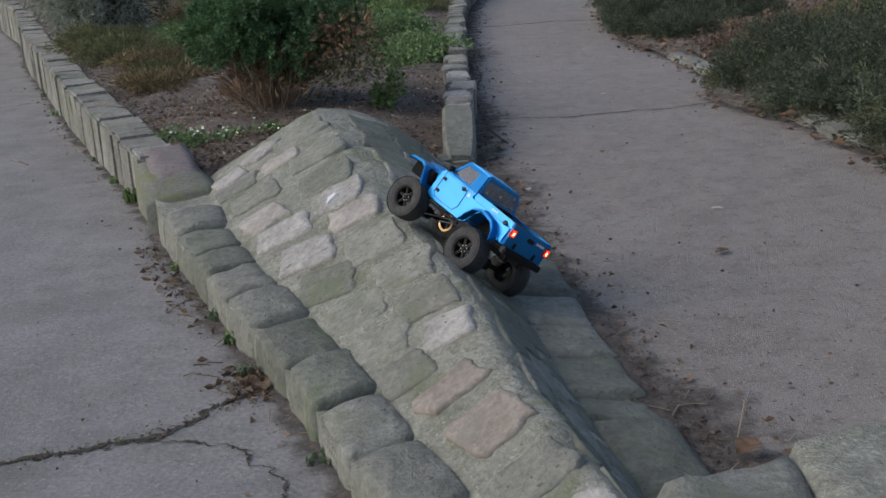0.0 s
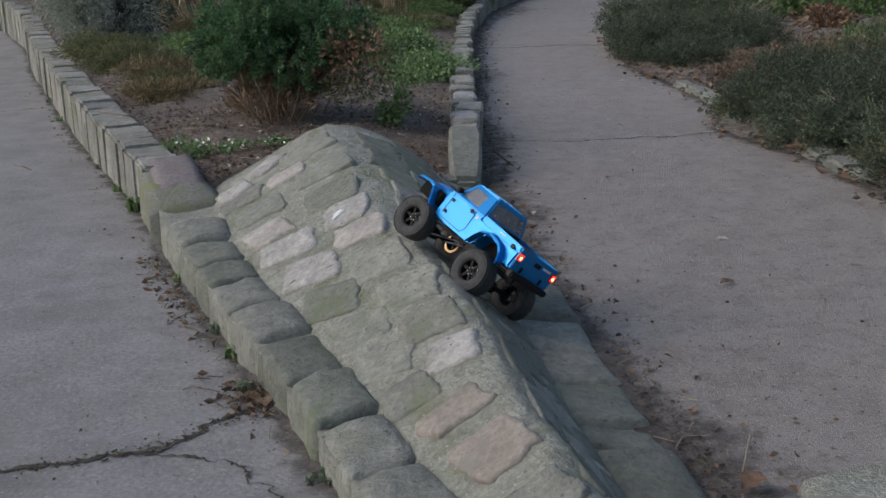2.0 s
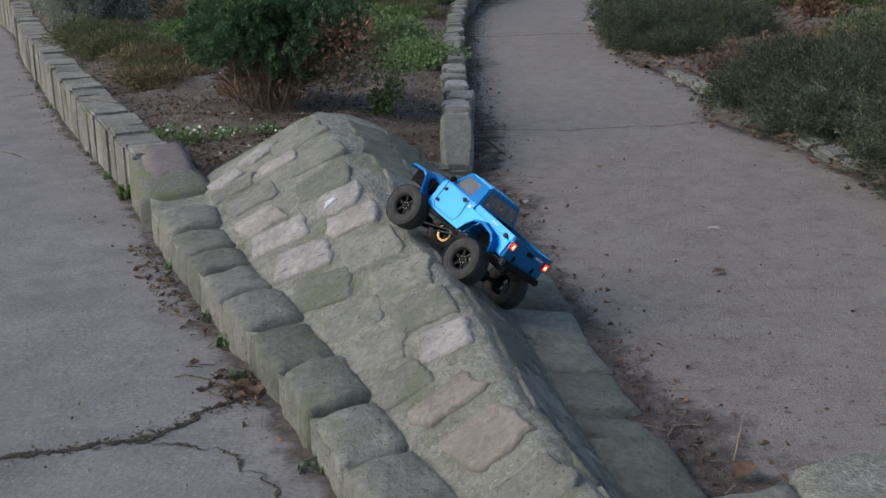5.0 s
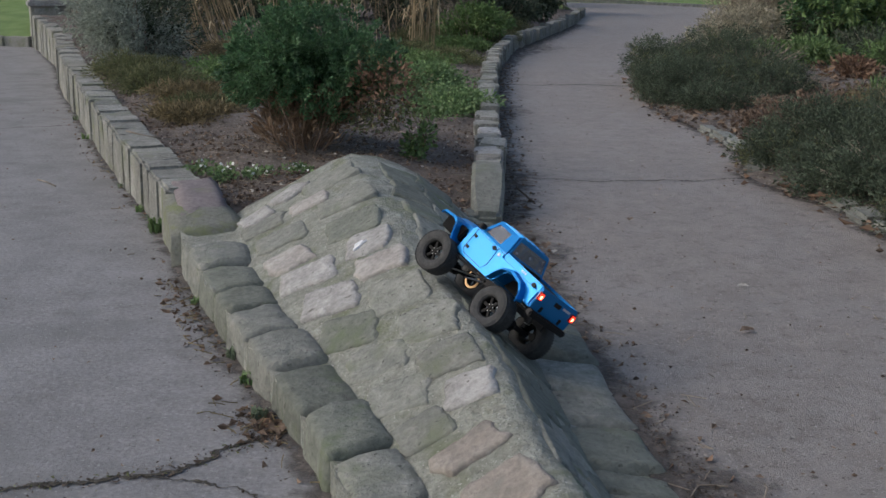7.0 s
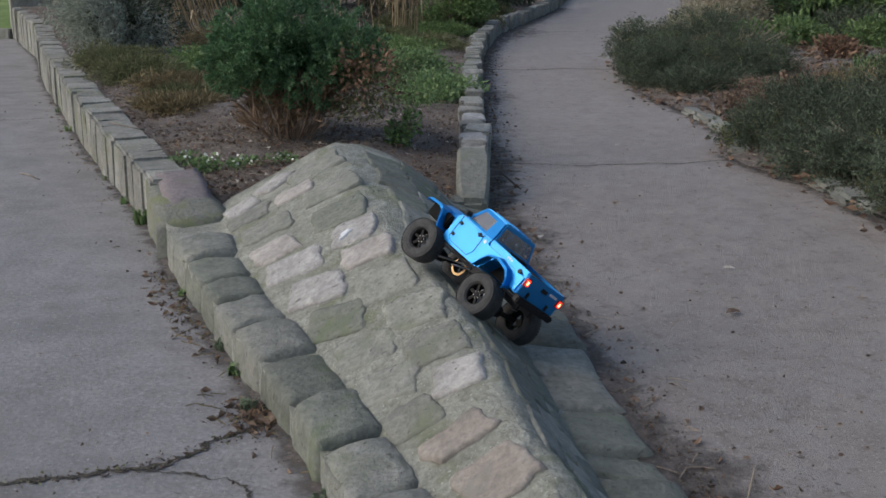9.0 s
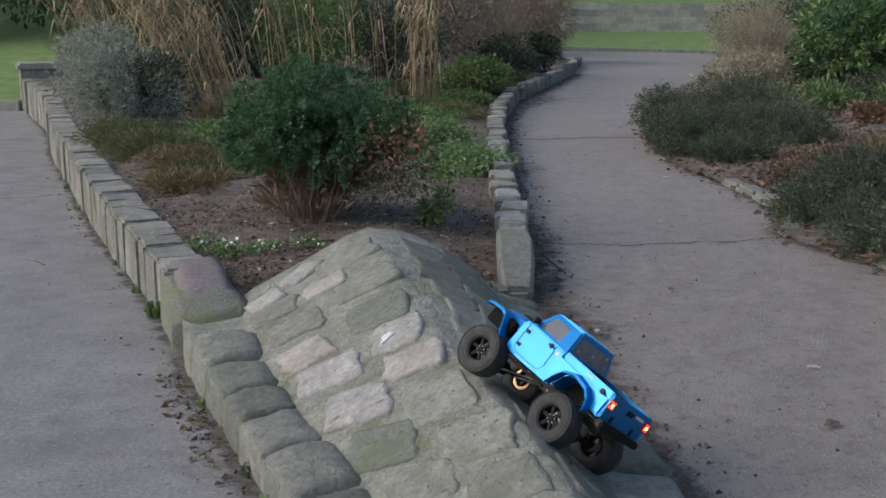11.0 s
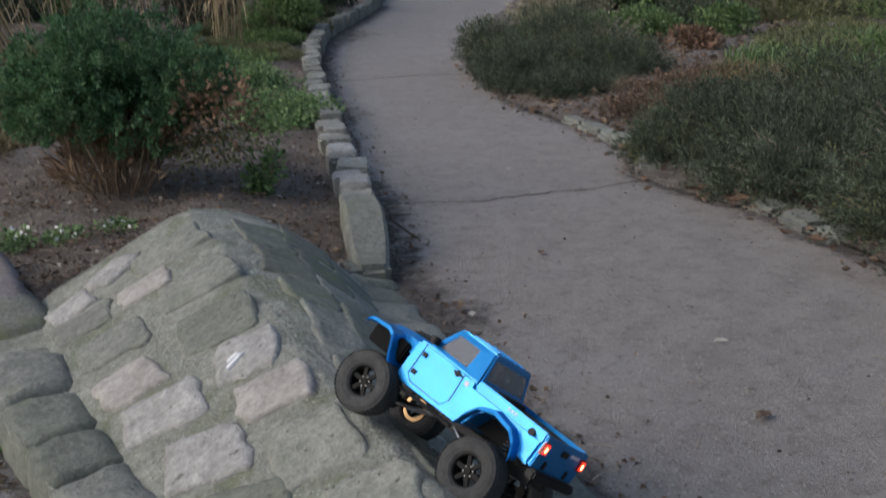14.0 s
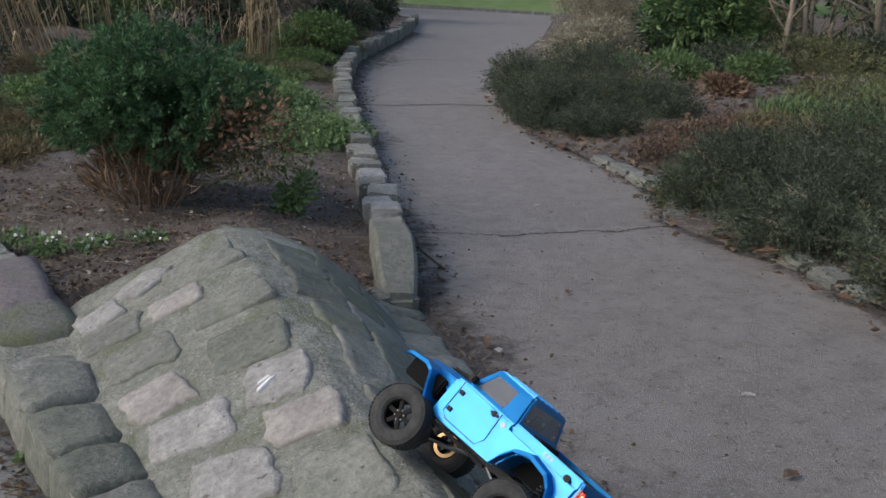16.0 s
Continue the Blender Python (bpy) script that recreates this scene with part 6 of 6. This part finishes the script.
fallen_leaf(0.9, 3.1, 0.006, 0.07, DEADLEAF, 10, "dark twisted scrap on the tarmac")
fallen_leaf(1.72, 5.1, 0.03, 0.14, RUSTLEAF, 11, "large tan leaf at the path's edge")
fallen_leaf(1.66, 5.35, 0.03, 0.13, RUSTLEAF, 12, "large tan leaf at the path's edge")


def twig(points, r, label):
    return tagged(part("twig", Shape().tube([rough(p, 14, 0.02) for p in points], r, 5), MOULD if r > 0.0045 else GREYBARK, smooth=True), label, "twig", "twigs")


twig([(-2.41, 5.66, left_z(5.66) + 0.005), (-2.33, 5.58, left_z(5.58) + 0.006), (-2.25, 5.5, left_z(5.5) + 0.005)], 0.004, "pale straw lying on the concrete")
twig([(-0.36, 4.9, 0.13), (-0.2, 4.69, 0.1), (-0.09, 4.5, 0.075), (0.0, 4.36, 0.05)], 0.014, "dark bent stick behind the ridge")
twig([(-0.4, 4.8, 0.125), (-0.25, 4.62, 0.095), (-0.12, 4.45, 0.07)], 0.005, "dark bent stick behind the ridge")
twig([(0.23, 5.34, 0.02), (0.24, 5.1, 0.03), (0.3, 4.9, 0.012)], 0.005, "thin twig by the kerb")
twig([(-1.9, 5.68, 0.15), (-1.8, 5.6, 0.152), (-1.7, 5.62, 0.14)], 0.004, "dark twig lying on the wall")
twig([(0.62, 1.8, 0.02), (0.66, 1.9, 0.06), (0.68, 1.98, 0.03)], 0.002, "thin dry stalk on the grit")
border = thing("border_stone_row", "broken row of small grey edging stones by the shrubs", "kerb", kind="structure")
for k, (y, l) in enumerate(((4.55, 0.14), (4.75, 0.2), (5.0, 0.16), (6.15, 0.26), (6.43, 0.28), (6.74, 0.3), (7.05, 0.28), (7.33, 0.24), (5.9, 0.12))):
    sl = math.degrees(math.atan2(border_x(y + 0.3) - border_x(y - 0.3), 0.6))
    part("edging_stone", block_mesh(l * 1.08, 0.13, 0.16, 150 + k, chamfer=0.16, uneven=1.6), STONE, border, m=Matrix.Translation((border_x(y) + 0.05, y, -0.115)) @ pose(0, 0, 0, 0, 0, -sl))

def straw(n, place, size, material, seed, name, label):
    """Short dry stalks lying about."""
    r = random.Random(seed)
    s = Shape()
    for _ in range(n):
        p, a, l = Vector(place(r)), r.uniform(0, 6.28), size * r.uniform(0.4, 1.3)
        e = p + Vector((math.cos(a) * l, math.sin(a) * l, r.uniform(0, 0.012)))
        s.tube([p, p.lerp(e, 0.5) + Vector((r.uniform(-1, 1), r.uniform(-1, 1), 0.3)) * l * 0.08, e], 0.0016, 4, False)
    return tagged(part(name, s, material), label, "litter", kind="stuff")


straw(420, on_bed, 0.09, GREYBARK, 21, "bed_twigs", "dry twigs lying on the soil")
straw(160, by_gutter, 0.06, GREYBARK, 22, "gutter_twigs", "dry stalks along the kerb foot")
straw(240, by_border, 0.08, GREYBARK, 23, "border_twigs", "dry stalks under the shrubs' edge")
straw(60, on_tarmac, 0.035, GREYBARK, 24, "path_twigs", "thin dry stalks on the tarmac")
straw(70, by_left_foot, 0.05, DRYGRASS, 25, "foot_twigs", "dry stalks along the foot of the kerb stones")

# the stone wall that ends close to the camera
near_wall = thing("near_wall", "rough grey wall stones with pale mortar beside the ridge's foot", "stone wall", kind="structure")


def coping(x0, x1, name, material, seed, rise, uneven, label=""):
    """A rough coping stone; its far edge follows the wall's line across the ridge's foot."""
    s = Shape()
    off = Vector((seed * 3.3, seed, 0))
    us = (0.0, 0.02, 0.07, 0.2, 0.35, 0.5, 0.65, 0.8, 0.93, 0.98, 1.0)
    vs = (0.0, 0.015, 0.045, 0.1, 0.2, 0.35, 0.55, 0.75, 0.9, 0.97, 1.0)
    for v in vs:
        for u in us:
            x = x0 + (x1 - x0) * u
            y = 1.23 + 0.37 * (x - 0.1) - 0.42 * v
            side = max(0, 1 - 12 * min(u, 1 - u)) ** 2 + max(0, 1 - 10 * v) ** 2 + max(0, 1 - 10 * (1 - v)) ** 2
            z = 0.225 + rise - 0.04 * min(side, 1.5)
            if u in (0.0, 1.0) or v in (0.0, 1.0):
                z = -0.2
            p = Vector((x, y, z))
            w = noise.noise_vector(p * 5 + off) + 0.5 * noise.noise_vector(p * 14 + off)
            s.v.append(tuple(p + uneven * Vector((w.x, w.y, 0.8 * w.z)) + 0.004 * noise.noise_vector(p * 45)))
    n = len(us)
    s.f = [(j * n + i, (j + 1) * n + i, (j + 1) * n + i + 1, j * n + i + 1) for j in range(n - 1) for i in range(n - 1)]
    return part(name, s, material, near_wall, label, smooth=True)


coping(0.36, 0.61, "stone", STONE, 3, 0.0, 0.016)
coping(0.6, 0.86, "mortar", MORTAR, 5, 0.012, 0.028, "pale rough mortar between the stones")
coping(0.85, 1.2, "stone", STONE_LIGHT, 8, 0.02, 0.02)
coping(1.19, 1.45, "stone", STONE, 11, 0.01, 0.02)
